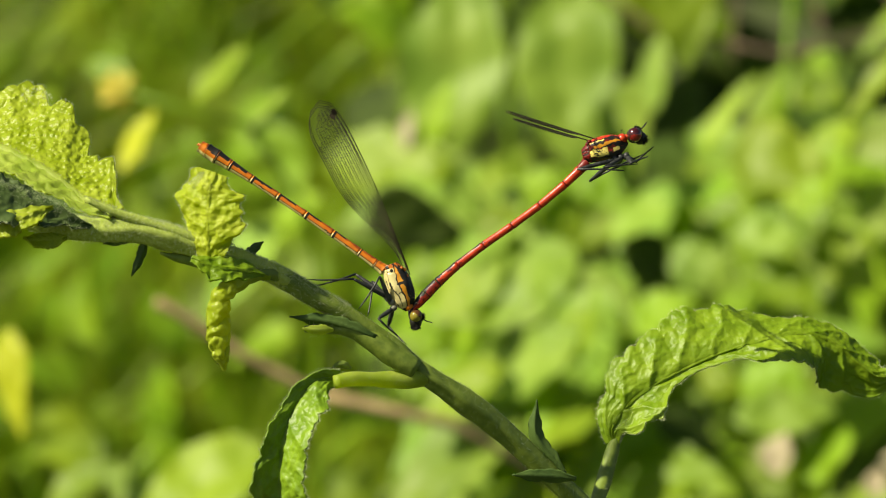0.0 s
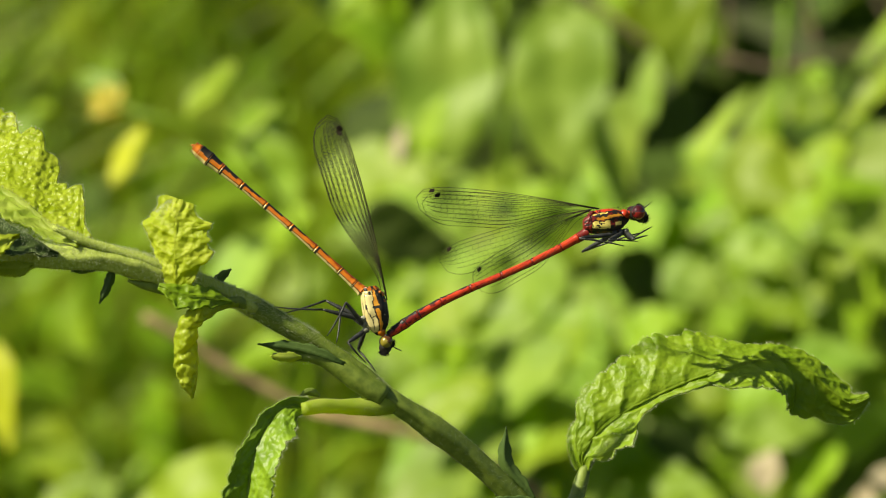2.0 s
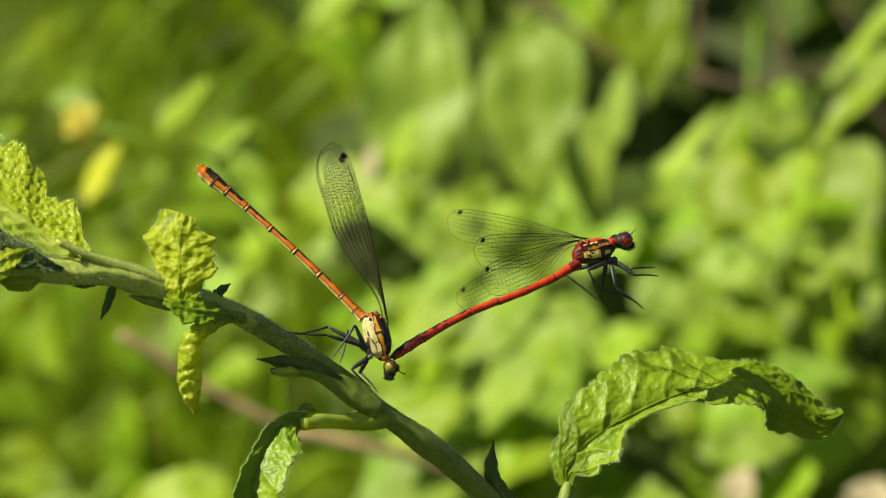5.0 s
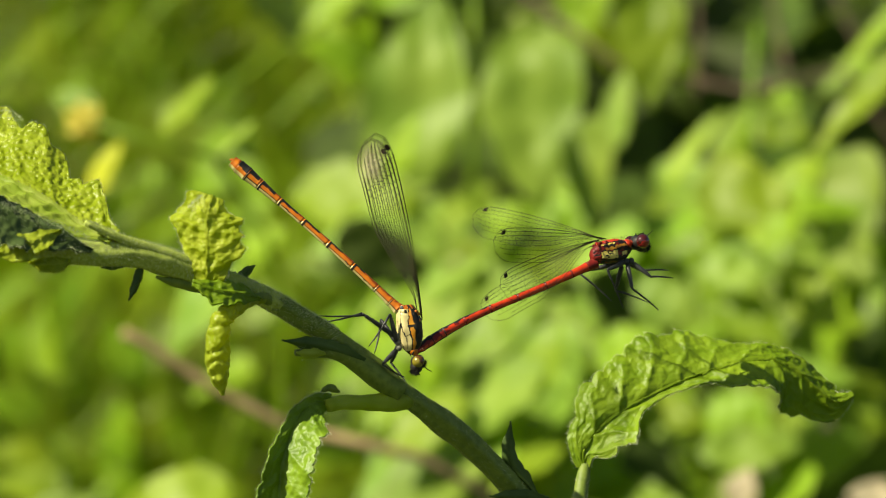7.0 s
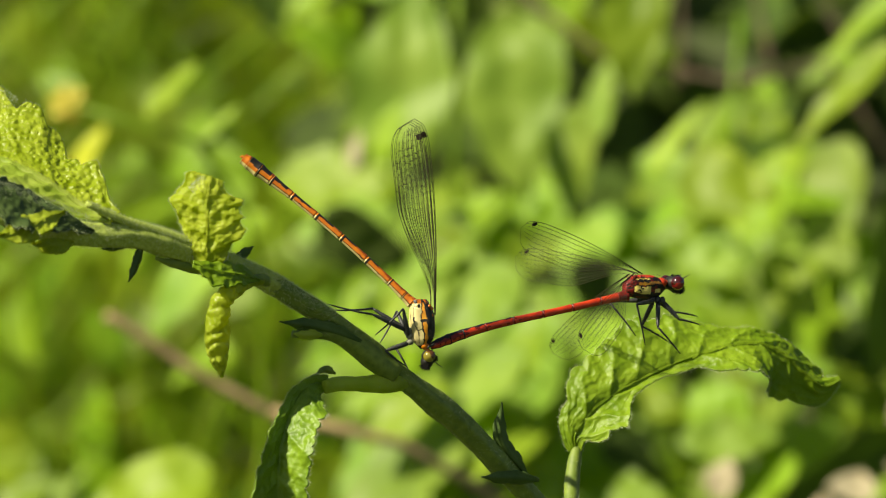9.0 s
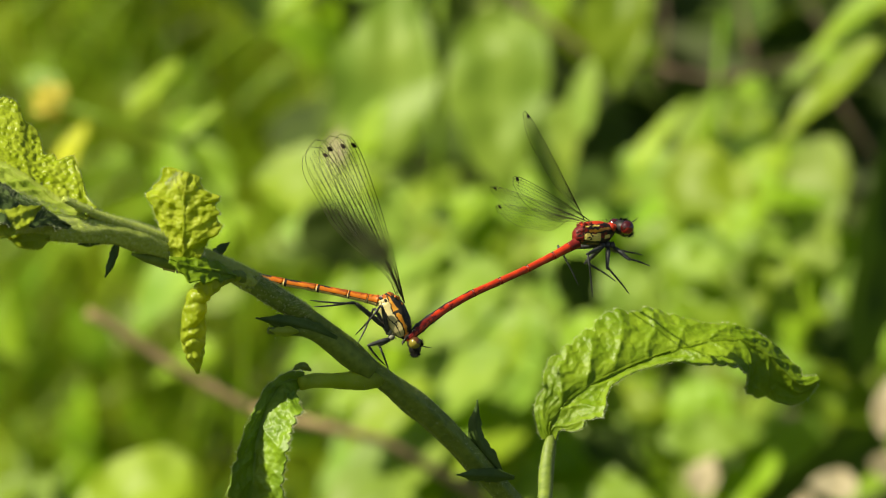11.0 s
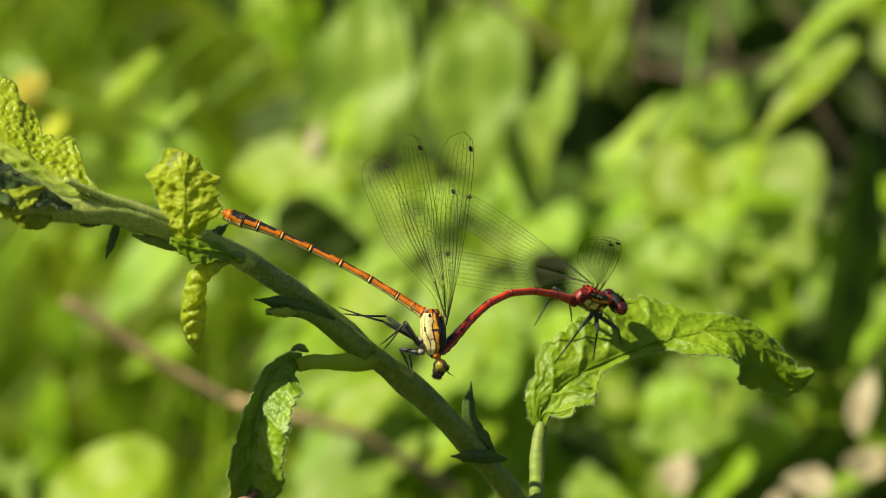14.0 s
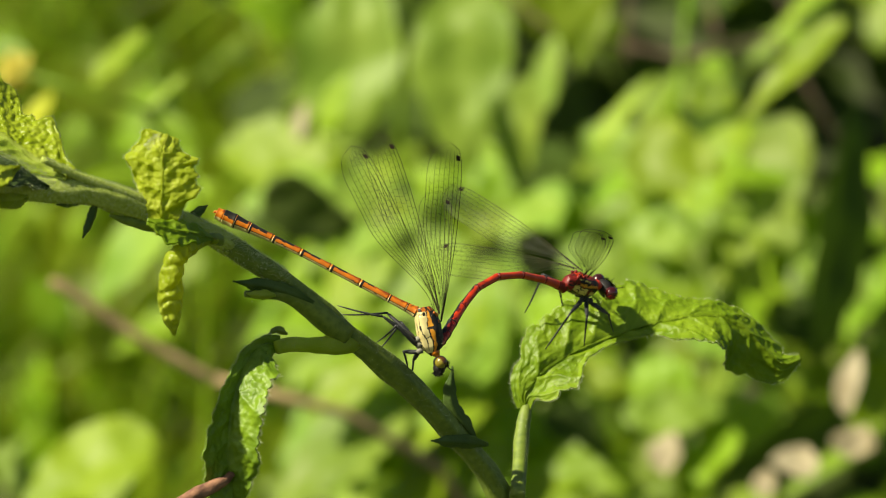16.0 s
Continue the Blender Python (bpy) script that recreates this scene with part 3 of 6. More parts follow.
    stalk(h, "stem", [(0.10, 0.80, -0.03), (0.102, 0.78, 0.480), (0.100, 0.74, 0.555)], 2.0, 1.0, M_FAR_MID)
    undergrowth_a = [
        ((0.1195, 0.60, 0.5480), 38, 13, -149, M_FAR_SHADE, AWAY),
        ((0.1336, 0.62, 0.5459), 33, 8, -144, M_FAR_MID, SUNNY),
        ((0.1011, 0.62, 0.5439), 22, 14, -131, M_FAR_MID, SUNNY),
        ((0.0985, 0.66, 0.5665), 21, 13, 31, M_FAR_SHADE, AWAY),
        ((0.0668, 0.64, 0.5496), 21, 9, -29, M_FAR_SHADE, AWAY),
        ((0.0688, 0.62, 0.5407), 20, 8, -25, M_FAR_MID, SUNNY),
        ((0.0859, 0.66, 0.5564), 15, 9, 26, M_FAR_SHADE, AWAY),
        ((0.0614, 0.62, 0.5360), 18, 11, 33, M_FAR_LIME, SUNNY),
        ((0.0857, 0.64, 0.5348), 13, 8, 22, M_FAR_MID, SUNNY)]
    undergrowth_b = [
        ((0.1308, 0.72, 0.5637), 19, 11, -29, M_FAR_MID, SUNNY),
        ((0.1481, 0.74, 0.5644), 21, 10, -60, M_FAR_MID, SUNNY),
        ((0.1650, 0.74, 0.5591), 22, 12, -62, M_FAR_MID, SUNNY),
        ((0.0445, 0.68, 0.5608), 19, 9, -84, M_FAR_SHADE, AWAY),
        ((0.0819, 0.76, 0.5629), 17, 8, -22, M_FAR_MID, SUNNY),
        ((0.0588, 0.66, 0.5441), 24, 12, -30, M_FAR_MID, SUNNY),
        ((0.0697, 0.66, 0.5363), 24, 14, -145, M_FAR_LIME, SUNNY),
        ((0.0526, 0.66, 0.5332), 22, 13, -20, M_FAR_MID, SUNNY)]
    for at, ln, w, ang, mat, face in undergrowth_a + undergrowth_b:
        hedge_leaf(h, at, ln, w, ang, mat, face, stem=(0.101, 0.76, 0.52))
    for k in range(10):
        at = outward((rng.uniform(0.040, 0.115), 0.66, rng.uniform(0.530, 0.580)), rng.uniform(0.70, 0.74))
        hedge_leaf(h, at, rng.uniform(17, 27), rng.uniform(9, 14), rng.uniform(-150, 20), (M_FAR_MID, M_FAR_PALE, M_FAR_MID, M_FAR_LIME)[k % 4], SUNNY, stem=(0.101, 0.80, at[2] - 0.012))
    # dead twigs
    f = thing("dead_twig", ident, "thin dry brown twig leaning across the bank", "twig")
    stalk(f, "twig", [(-0.0680, 0.500, 0.5874), (-0.0626, 0.500, 0.5846), (-0.0463, 0.500, 0.5744), (-0.0286, 0.500, 0.5652)], 1.35, 1.2, M_TWIG)
    stalk(f, "lower_twig", [(-0.0290, 0.520, 0.5647), (-0.0194, 0.520, 0.5625), (-0.0063, 0.520, 0.5593), (0.0068, 0.520, 0.5536), (0.05, 0.56, 0.50), (0.12, 0.66, 0.2), (0.14, 0.70, -0.02)], 1.2, 2.4, M_TWIG)
    g = thing("dead_twig", ident, "dry brown bramble branch in the hedge", "twig")
    stalk(g, "twig", [(0.0294, 0.800, 0.6946), (0.0487, 0.800, 0.6769), (0.0628, 0.800, 0.6690), (0.0837, 0.800, 0.6636), (0.1187, 0.800, 0.6572), (0.1467, 0.800, 0.6510), (0.30, 0.92, 0.40), (0.36, 0.98, 0.02)], 1.0, 2.0, M_TWIG_SHADE)
    stalk(g, "side_twig", [(0.1132, 0.820, 0.7003), (0.1155, 0.820, 0.6843), (0.1198, 0.820, 0.6666)], 0.8, 1.1, M_TWIG_SHADE)
    stalk(g, "side_twig", [(0.1310, 0.820, 0.7004), (0.1382, 0.820, 0.6828), (0.1436, 0.820, 0.6739)], 0.7, 1.0, M_TWIG_SHADE)
    stalk(g, "side_twig", [(0.0930, 0.860, 0.7032), (0.0943, 0.860, 0.6813), (0.0942, 0.860, 0.6612)], 0.6, 0.8, M_TWIG_SHADE)
    for at, ln, w in (
            ((0.1307, 0.56, 0.5669), 18, 7.5), ((0.0865, 0.58, 0.5470), 12, 11), ((0.1182, 0.55, 0.5470), 9, 14), ((0.1314, 0.55, 0.5525), 9, 13), ((0.1099, 0.56, 0.5409), 8, 8), ((-0.0099, 0.74, 0.6348), 12, 5), ((0.1313, 0.80, 0.5579), 5, 7)):
        k = thing("dry_leaf", ident, "curled pale dry leaf lying in the undergrowth", "leaf", "dry leaves")
        hedge_leaf(k, at, ln * 0.9, w * 0.75, 84, M_DRY, FRONT, fold=0.5)


def build_thicket():
    """The countless leaves and grass behind."""
    rng = random.Random(4)
    # the deepest layer takes the dark copy, standing for shade in the gaps
    for name, label, mat, count, depth, size in (
            ("deep_foliage", "dense foliage deep in the hedge, darkened for shade", M_FAR_SHADE, 700, (1.15, 1.45), (30, 60)),
            ("hedge_foliage", "mass of mid-green hedge leaves", M_FAR_MID, 1100, (0.86, 1.20), (18, 40)),
            ("bright_foliage", "scattered sunlit lime leaves in the hedge", M_FAR_LIME, 150, (0.86, 1.05), (16, 34)),
            ("pale_foliage", "pale broad leaves overlapping in the hedge", M_FAR_PALE, 120, (0.88, 1.1), (24, 42))):
        bm = bmesh.new()
        for k in range(count):
            y = rng.uniform(*depth)
            half = (y + 0.5) * 0.105 + 0.10
            x, z = rng.uniform(-half, half), 0.6 + rng.uniform(-0.75, 0.75) * half
            # a shadowy hollow high on one side and a few gaps
            u, v = x / (y + 0.5), (z - 0.6) / (y + 0.5)
            hollow = u > -0.004 and v > 0.010 and rng.random() < 0.85
            gap = (u > 0.055 and v > 0.022) or hollow or (u > 0.085 and v < -0.03) or noise.noise(Vector((u * 40, v * 40, 2.0))) > 0.28
            if (mat is M_FAR_PALE or mat is M_FAR_LIME) and u > 0.03 and v > 0.012:
                continue
            if u < -0.012 and rng.random() < (0.85 if mat is M_FAR_MID else 0.97):
                continue
            if mat is not M_FAR_SHADE and gap and rng.random() < (0.93 if u > 0.055 and v > 0.022 or hollow else 0.68):
                continue
            ln = rng.uniform(*size)
            m = leaf_frame((x, y, z), rng.uniform(0, 360), (rng.uniform(-0.9, -0.1), rng.uniform(-0.9, -0.2), rng.uniform(0.2, 0.9)), rng.uniform(-0.4, 0.4))
            far_leaf_bm(bm, m, ln * MM, ln * rng.uniform(0.4, 0.9) * MM, rng.uniform(0.1, 0.6), rng.uniform(0.05, 0.4), rng.uniform(0.6, 2.0), 8, 0.12, k * 0.37)
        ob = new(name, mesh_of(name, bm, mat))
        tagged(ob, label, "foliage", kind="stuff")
    bm = bmesh.new()
    for k in range(15000):
        y = rng.uniform(0.9, 2.2)
        x = rng.uniform(-0.24, 0.01) * (y + 0.5)
        if noise.noise(Vector((x * 14, y * 9, 3.0))) < rng.uniform(-0.5, 0.25):
            continue
        base = Vector((x, y, ground_height(x, y) - 0.004))
        h, lean = rng.uniform(0.05, 0.15), rng.uniform(-1.2, 1.2)
        pts = [base + Vector((lean * h * t * t, -0.2 * h * t, h * t)) for t in (0, 0.35, 0.7, 1)]
        w = Vector((rng.uniform(1.4, 4.6) * MM, rng.uniform(-2.5, 0.8) * MM, 0))
        rows_ = [(bm.verts.new(p - w * (1 - t * 0.9)), bm.verts.new(p + w * (1 - t * 0.9))) for p, t in zip(pts, (0, 0.35, 0.7, 1))]
        for a, b in zip(rows_, rows_[1:]):
            bm.faces.new((a[0], a[1], b[1], b[0]))
    tagged(new("grass", mesh_of("grass", bm, M_GRASS)), "long green grass on the bank", "grass", kind="stuff")


def build_bank_cover():
    """Leaves and grass that cover the bank round about."""
    rng = random.Random(9)
    bm = bmesh.new()
    for k in range(3600):
        x, y = rng.gauss(0, 1.4), rng.uniform(0.75, 3.2) + abs(rng.gauss(0, 0.3))
        if abs(x) < (y + 0.5) * 0.13 and y < (1.5 if x > 0 else 1.25):
            continue
        ln = rng.uniform(30, 75)
        m = leaf_frame((x, y, ground_height(x, y) + rng.uniform(0.0, 0.16)), rng.uniform(0, 360), (rng.uniform(-0.8, 0.3), rng.uniform(-0.9, -0.1), rng.uniform(0.2, 0.9)), rng.uniform(-0.4, 0.4))
        far_leaf_bm(bm, m, ln * MM, ln * rng.uniform(0.4, 0.65) * MM, 0.3, 0.2, 1.0, 5)
    tagged(new("bank_foliage", mesh_of("bank_foliage", bm, M_FAR_MID)), "low green leaves covering the bank", "foliage", kind="stuff")
    bm = bmesh.new()
    for k in range(2600):
        x, y = rng.gauss(0, 0.9), rng.gauss(0.45, 0.5)
        h = rng.uniform(0.05, 0.22)
        base, lean = Vector((x, y, ground_height(x, y) - 0.01)), Vector((rng.uniform(-0.6, 0.6), rng.uniform(-0.6, 0.6), 0))
        w = Vector((rng.uniform(1.0, 2.4) * MM, rng.uniform(-1.5, 1.5) * MM, 0))
        rows_ = [(bm.verts.new(base + lean * h * t * t + Vector((0, 0, h * t)) - w * (1 - t * 0.9)), bm.verts.new(base + lean * h * t * t + Vector((0, 0, h * t)) + w * (1 - t * 0.9))) for t in (0, 0.4, 0.75, 1)]
        for a, b in zip(rows_, rows_[1:]):
            bm.faces.new((a[0], a[1], b[1], b[0]))
    tagged(new("low_grass", mesh_of("low_grass", bm, M_GRASS)), "short green grass at the foot of the bank", "grass", kind="stuff")


build_hedge()
build_thicket()
build_bank_cover()

# ---- the leafy shoot ----
ROOT = Vector((-0.00429, 0.00000, 0.58934))
shoot = thing("leafy_shoot", Matrix.Translation(ROOT), "downy green woody shoot with crinkled young leaves", "plant")
STEM_LINE = [(-51.7, 4.0, 18.5), (-47.9, 2.0, 15.9), (-44.7, 1.2, 14.4), (-41.4, 0.6, 13.5), (-38.1, 0.2, 13.0), (-34.9, 0.0, 12.8), (-31.5, 0.0, 12.8), (-28.2, 0.0, 12.0), (-24.9, 0.0, 10.9), (-21.5, 0.0, 9.9), (-18.5, 0.0, 8.8), (-14.8, 0.0, 7.2), (-11.4, 0.0, 5.2), (-8.1, 0.0, 3.4), (-4.7, 0.0, 1.3), (-1.3, 0.0, -1.0), (2.1, 0.0, -4.1), (5.6, 0.6, -6.4), (9.2, 1.2, -8.9), (12.7, 1.8, -11.7), (16.3, 2.4, -15.0), (19.9, 3.0, -18.2), (22.8, 3.6, -21.3), (27.0, 4.6, -28.0)]
STEM_R = [1.1, 1.3, 1.4, 1.45, 1.45, 1.45, 1.6, 1.4, 1.25, 1.2, 1.22, 1.2, 1.02, 0.96, 1.02, 1.3, 1.58, 1.46, 1.34, 1.34, 1.3, 1.4, 1.55, 1.7]
STEM = [p * MM for p in spline(STEM_LINE, 120)]


def build_stem():
    far = [Vector(v) * MM for v in ((36, 8, -60), (50, 12, -160), (55, 14, -330), (58, 16, -560))]
    line = STEM + spline([STEM[-1]] + far, 24)[1:]
    radii = [ramp_at(STEM_R, min(1, i / 120)) * MM for i in range(len(line))]
    bm = bmesh.new()
    tube(bm, line[50:], radii[50:], 30, ridges=6, rough=0.09)
    part("stem", bm, M_STEM, shoot, "smooth green stem")
    bm = bmesh.new()
    tube(bm, line[:52], [r * 1.02 for r in radii[:52]], 30, ridges=6, rough=0.14)
    part("upper_stem", bm, M_WOOLLY, shoot, "pale woolly young stem")
    fuzz("stem_down", shoot, STEM, [r * 1.02 for r in radii[:121]], 9000, 0.36 * MM, "fine white down on the stem", 0.02)
    fuzz("stem_wool", shoot, STEM[8:62], [r * 1.02 for r in radii[8:62]], 9000, 0.5 * MM, "dense white wool on the upper stem", 0.03)
    # the swollen node from which a leaf stalk leaves
    bm = bmesh.new()
    pts = [p * MM for p in spline([(2.4, 0.0, -4.4), (0.9, 0.0, -4.6), (-0.9, 0.0, -4.8), (-4.0, -0.6, -4.8), (-6.7, -1.4, -4.7), (-8.9, -2.2, -5.0)], 24)]
    rr = [ramp_at([1.2, 1.25, 1.0, 0.86, 0.9, 0.8], i / 24) * MM for i in range(25)]
    tube(bm, pts, rr, 14, rough=0.1)
    part("leaf_stalk", bm, M_UNDER, shoot, "pale green leaf stalk")
    fuzz("stalk_down", shoot, pts, rr, 500, 0.3 * MM, "fine white down on the leaf stalk")
    # the slim side shoot that runs along under the stem
    bm = bmesh.new()
    pts = [p * MM for p in spline([(1.0, -0.3, -3.7), (-1.3, -0.3, -2.2), (-3.7, -0.3, -0.4), (-6.8, -0.3, 1.1), (-9.5, -0.3, 1.2), (-12.2, -0.3, 1.2)], 24)]
    tube(bm, pts, [ramp_at([1.4, 1.45, 1.3, 1.0, 0.62, 0.42], i / 24) * MM for i in range(25)], 12, rough=0.12)
    part("side_shoot", bm, M_STEM, shoot)
    fuzz("shoot_down", shoot, pts, 0.9 * MM, 900, 0.4 * MM, "fine white down on the side shoot")
    bm = bmesh.new()
    pts = [p * MM for p in spline([(-21.5, -0.0, 8.8), (-24.9, 0.0, 9.2), (-27.5, 0.0, 9.7), (-29.3, 0.0, 10.2)], 20)]
    tube(bm, pts, [ramp_at([1.0, 0.8, 0.6, 0.2], i / 20) * MM for i in range(21)], 10, rough=0.12)
    part("stipule", bm, M_STEM, shoot)
    # the stalk of the tip leaf, lying along the stem
    bm = bmesh.new()
    pts = [p * MM for p in spline([(-38.2, -0.9, 16.5), (-34.3, -0.9, 14.8), (-30.3, -0.9, 13.5), (-26.3, -0.9, 12.2), (-22.6, -0.9, 10.7)], 24)]
    rr = [ramp_at([0.35, 0.55, 0.6, 0.6, 0.45], i / 24) * MM for i in range(25)]
    tube(bm, pts, rr, 12, rough=0.12)
    part("leaf_stalk", bm, M_WOOLLY, shoot, "pale woolly leaf stalk")
    fuzz("stalk_down", shoot, pts, rr, 1500, 0.42 * MM, "dense white wool on the leaf stalk", 0.026)
    # a withered reddish leaf end that hangs by the curled leaf
    bm = bmesh.new()
    pts = [p * MM for p in spline([(-15.4, -4.2, -19.6), (-16.5, -4.6, -20.4), (-18.4, -4.6, -21.3), (-20.9, -4.6, -22.3), (-23.7, -4.6, -23.7)], 24)]
    tube(bm, pts, [ramp_at([0.4, 0.65, 0.8, 0.75, 0.3], i / 24) * MM for i in range(25)], 14, ridges=5, rough=0.3)
    part("withered_leaf", bm, M_WITHERED, shoot, "withered reddish-brown rolled leaf end")


def build_bracts():
    for mid, wide, mat in (
            ([(-30.9, 0.0, 12.0), (-31.6, -0.0, 9.7), (-32.7, 0.0, 7.5)], 0.6, M_BRACT), ([(-31.9, -0.0, 12.2), (-34.2, -0.0, 11.5), (-36.0, -0.0, 11.3)], 0.5, M_BRACT),
            ([(-19.4, 0.0, 9.5), (-18.3, 0.0, 10.6), (-17.1, -0.0, 11.5)], 0.6, M_BRACT),
            ([(-3.8, -1.3, 0.2), (-8.9, -1.1, 1.9), (-14.1, -0.9, 2.7)], 0.95, M_BRACT), ([(-6.6, -0.0, -3.5), (-7.9, -0.0, -3.0), (-9.0, -0.0, -3.5)], 0.45, M_STEM), ([(-9.0, -1.6, 1.1), (-11.0, -1.8, 1.1), (-12.7, -1.8, 1.3)], 0.62, M_UNDER),
            ([(19.6, 1.8, -16.3), (16.2, 1.6, -12.0), (16.1, 1.4, -7.4)], 1.0, M_BRACT), ([(20.8, 0.9, -16.9), (16.7, 0.7, -16.5), (12.9, 0.5, -16.3)], 0.9, M_BRACT)):
        part_mid = [Vector(mid[0]), Vector(mid[1]), Vector(mid[2])]
        leaf_part("bract", leaf_mesh("bract", part_mid, [0.3 * wide, wide, wide * 0.9, 0.05], [0.3 * wide, wide, wide * 0.8, 0.05], [50, 45, 40], [-20, 10, 20], mat, 24, 4, 4, 2.0, 0.2, 0.4, 6, 0.15, thick=0.25, seed=wide * 9), shoot, "small pale green bract" if mat is M_UNDER else "small dark bract")


def build_shoot_leaves():
    # the large crinkled leaf at the shoot's tip
    leaf_part("leaf", leaf_mesh("tip_leaf", [(-34.4, -0.6, 14.2), (-38.3, 2.6, 16.8), (-41.8, 6.6, 19.9), (-45.2, 10.6, 22.0), (-48.8, 14.6, 23.8), (-53.0, 19.0, 25.4), (-57.4, 23.5, 26.4)],
              [0.2, 0.3, 0.4, 0.4, 0.4, 0.4, 0.2], [1.8, 6.6, 8.4, 10.2, 7.6, 6.4, 0.2], [-20, -20, -20, -20, -20, -20, -20], [34, 40, 40, 40, 40, 40, 40], M_TIP, 170, 50, 8, 1.5, 0.30, 0.8, 20, 0.06, curl_r=-8, seed=2.0, lobe=0.36, crisp=0.3, crumple=0.32, cell=0.72), shoot, "bright crinkled young leaf", 4)
    leaf_part("leaf", leaf_mesh("folded_leaf", [(-35.2, -1.2, 14.4), (-38.2, 1.8, 16.6), (-41.7, 5.6, 19.7), (-45.1, 9.4, 21.8), (-48.7, 13.4, 23.6), (-52.9, 17.7, 25.2), (-57.3, 22.0, 26.2)],
              [0.4, 2.2, 4.4, 5.0, 5.0, 4.0, 0.2], [0.2, 0.3, 0.3, 0.3, 0.3, 0.3, 0.2], [-20, -46, -54, -56, -56, -50, -40], [20, 20, 20, 20, 20, 20, 20], M_UNDER, 120, 20, 12, 1.2, 0.60, 0.5, 20, 0.1, curl_l=0, seed=3.0, lobe=0.2), shoot, "pale ribbed underside of a folded young leaf", 2)
    tuft = [Vector(p) * MM for p in ((-44.0, 16.4, 28.8), (-43.0, 16.4, 29.6), (-41.8, 15.8, 29.5), (-40.8, 15.0, 28.5))]
    fuzz("tip_wool", shoot, tuft, 0.35 * MM, 420, 0.5 * MM, "white wool on the rolled leaf tip")
    tuft = [Vector(p) * MM for p in ((-26.0, -2.6, 18.0), (-25.2, -2.6, 18.8), (-24.2, -2.4, 19.4))]
    fuzz("tip_wool", shoot, tuft, 0.3 * MM, 420, 0.5 * MM, "white wool on the rolled leaf tip")
    shade = [Vector(p) * MM for p in ((-51.0, -3.4, 18.4), (-48.2, -3.2, 17.6), (-44.9, -3.0, 16.4), (-41.6, -2.8, 15.2), (-38.6, -2.0, 14.0))]
    fuzz("leaf_wool", shoot, shade, 0.9 * MM, 1300, 0.6 * MM, "white wool on the shaded leaf", 0.02)
    # its partner beneath: dark colour and downward tilt stand for the shade there
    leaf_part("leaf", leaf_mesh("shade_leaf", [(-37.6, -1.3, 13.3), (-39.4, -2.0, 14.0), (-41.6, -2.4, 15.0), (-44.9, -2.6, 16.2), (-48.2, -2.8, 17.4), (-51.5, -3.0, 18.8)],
              [0.3, 1.4, 2.8, 4.6, 4.8, 0.2], [0.3, 0.7, 1.5, 2.4, 2.8, 0.2], [-30, -40, -46, -46, -44, -40], [40, 46, 50, 50, 48, 44], M_TIP_SHADE, 90, 16, 6, 1.5, 0.4, 0.6, 16, 0.1, seed=5.0, lobe=0.3, crumple=0.3, cell=1.4), shoot, "grey-green leaf darkened and tilted down for shade", 3)
    # unseen leaf added beyond the view to shade the upper stem
    leaf_part("leaf", leaf_mesh("unseen_shading_leaf", [(-50.4, -1.6, 19.9), (-53.4, -1.8, 22.1), (-58.0, -1.8, 25.0), (-63.8, -2.0, 27.7)],
              [0.4, 3.2, 3.6, 2.6, 0.2], [0.4, 2.6, 2.8, 2.2, 0.2], [0, 0, 0, 0], [10, 10, 10, 10], M_TIP, 60, 12, 8, 2.4, 0.3, 0.6, 20, 0.12, seed=29.0), shoot, "bright crinkled young leaf")
    leaf_part("leaf", leaf_mesh("small_leaf", [(-42.3, -4.6, 15.5), (-44.5, -5.2, 14.8), (-46.4, -5.4, 14.1), (-48.4, -5.4, 13.3), (-50.6, -5.2, 12.8)],
              [0.2, 1.3, 1.7, 0.2], [0.2, 1.0, 1.4, 0.2], [-30, -30, -30, -30], [34, 34, 34, 34], M_TIP, 40, 10, 7, 3.0, 0.5, 0.8, 12, 0.15, seed=7.0), shoot, "tiny ruffled yellow-green leaf")
    leaf_part("leaf", leaf_mesh("small_leaf", [(-40.5, -2.6, 12.0), (-42.6, -2.8, 11.8), (-45.6, -2.8, 11.9)],
              [0.3, 1.1, 1.1, 0.1], [0.3, 0.8, 0.7, 0.1], [-30, -30, -30], [30, 30, 30], M_TIP, 30, 8, 6, 3.0, 0.4, 0.8, 10, 0.15, seed=8.0), shoot, "tiny ruffled yellow-green leaf")
    # the hanging leaf under the node, dimmed and troughed to stand for a cast shadow
    leaf_part("leaf", leaf_mesh("hanging_leaf", [(-8.1, -1.2, -4.7), (-10.8, -2.1, -4.8), (-13.2, -2.9, -7.0), (-14.9, -3.5, -10.6), (-15.6, -3.8, -14.3), (-15.7, -3.8, -17.9), (-15.1, -3.6, -21.6), (-13.7, -3.2, -24.3)],
              [0.7, 2.8, 4.0, 4.2, 4.0, 3.6, 2.8, 0.2], [0.9, 1.0, 1.7, 2.4, 3.0, 3.4, 3.0, 0.2], [-30, -50, -60, -62, -60, -56, -50, -40], [-14, -24, -30, -30, -26, -22, -20, -20], M_LEAF_DIMMED, 160, 28, 8, 2.0, 0.26, 0.8, 18, 0.1, curl_l=10, curl_r=16, seed=11.0, lobe=0.22, crisp=0.4, crumple=0.26, cell=0.85), shoot, "hanging leaf curled along its length", 3)


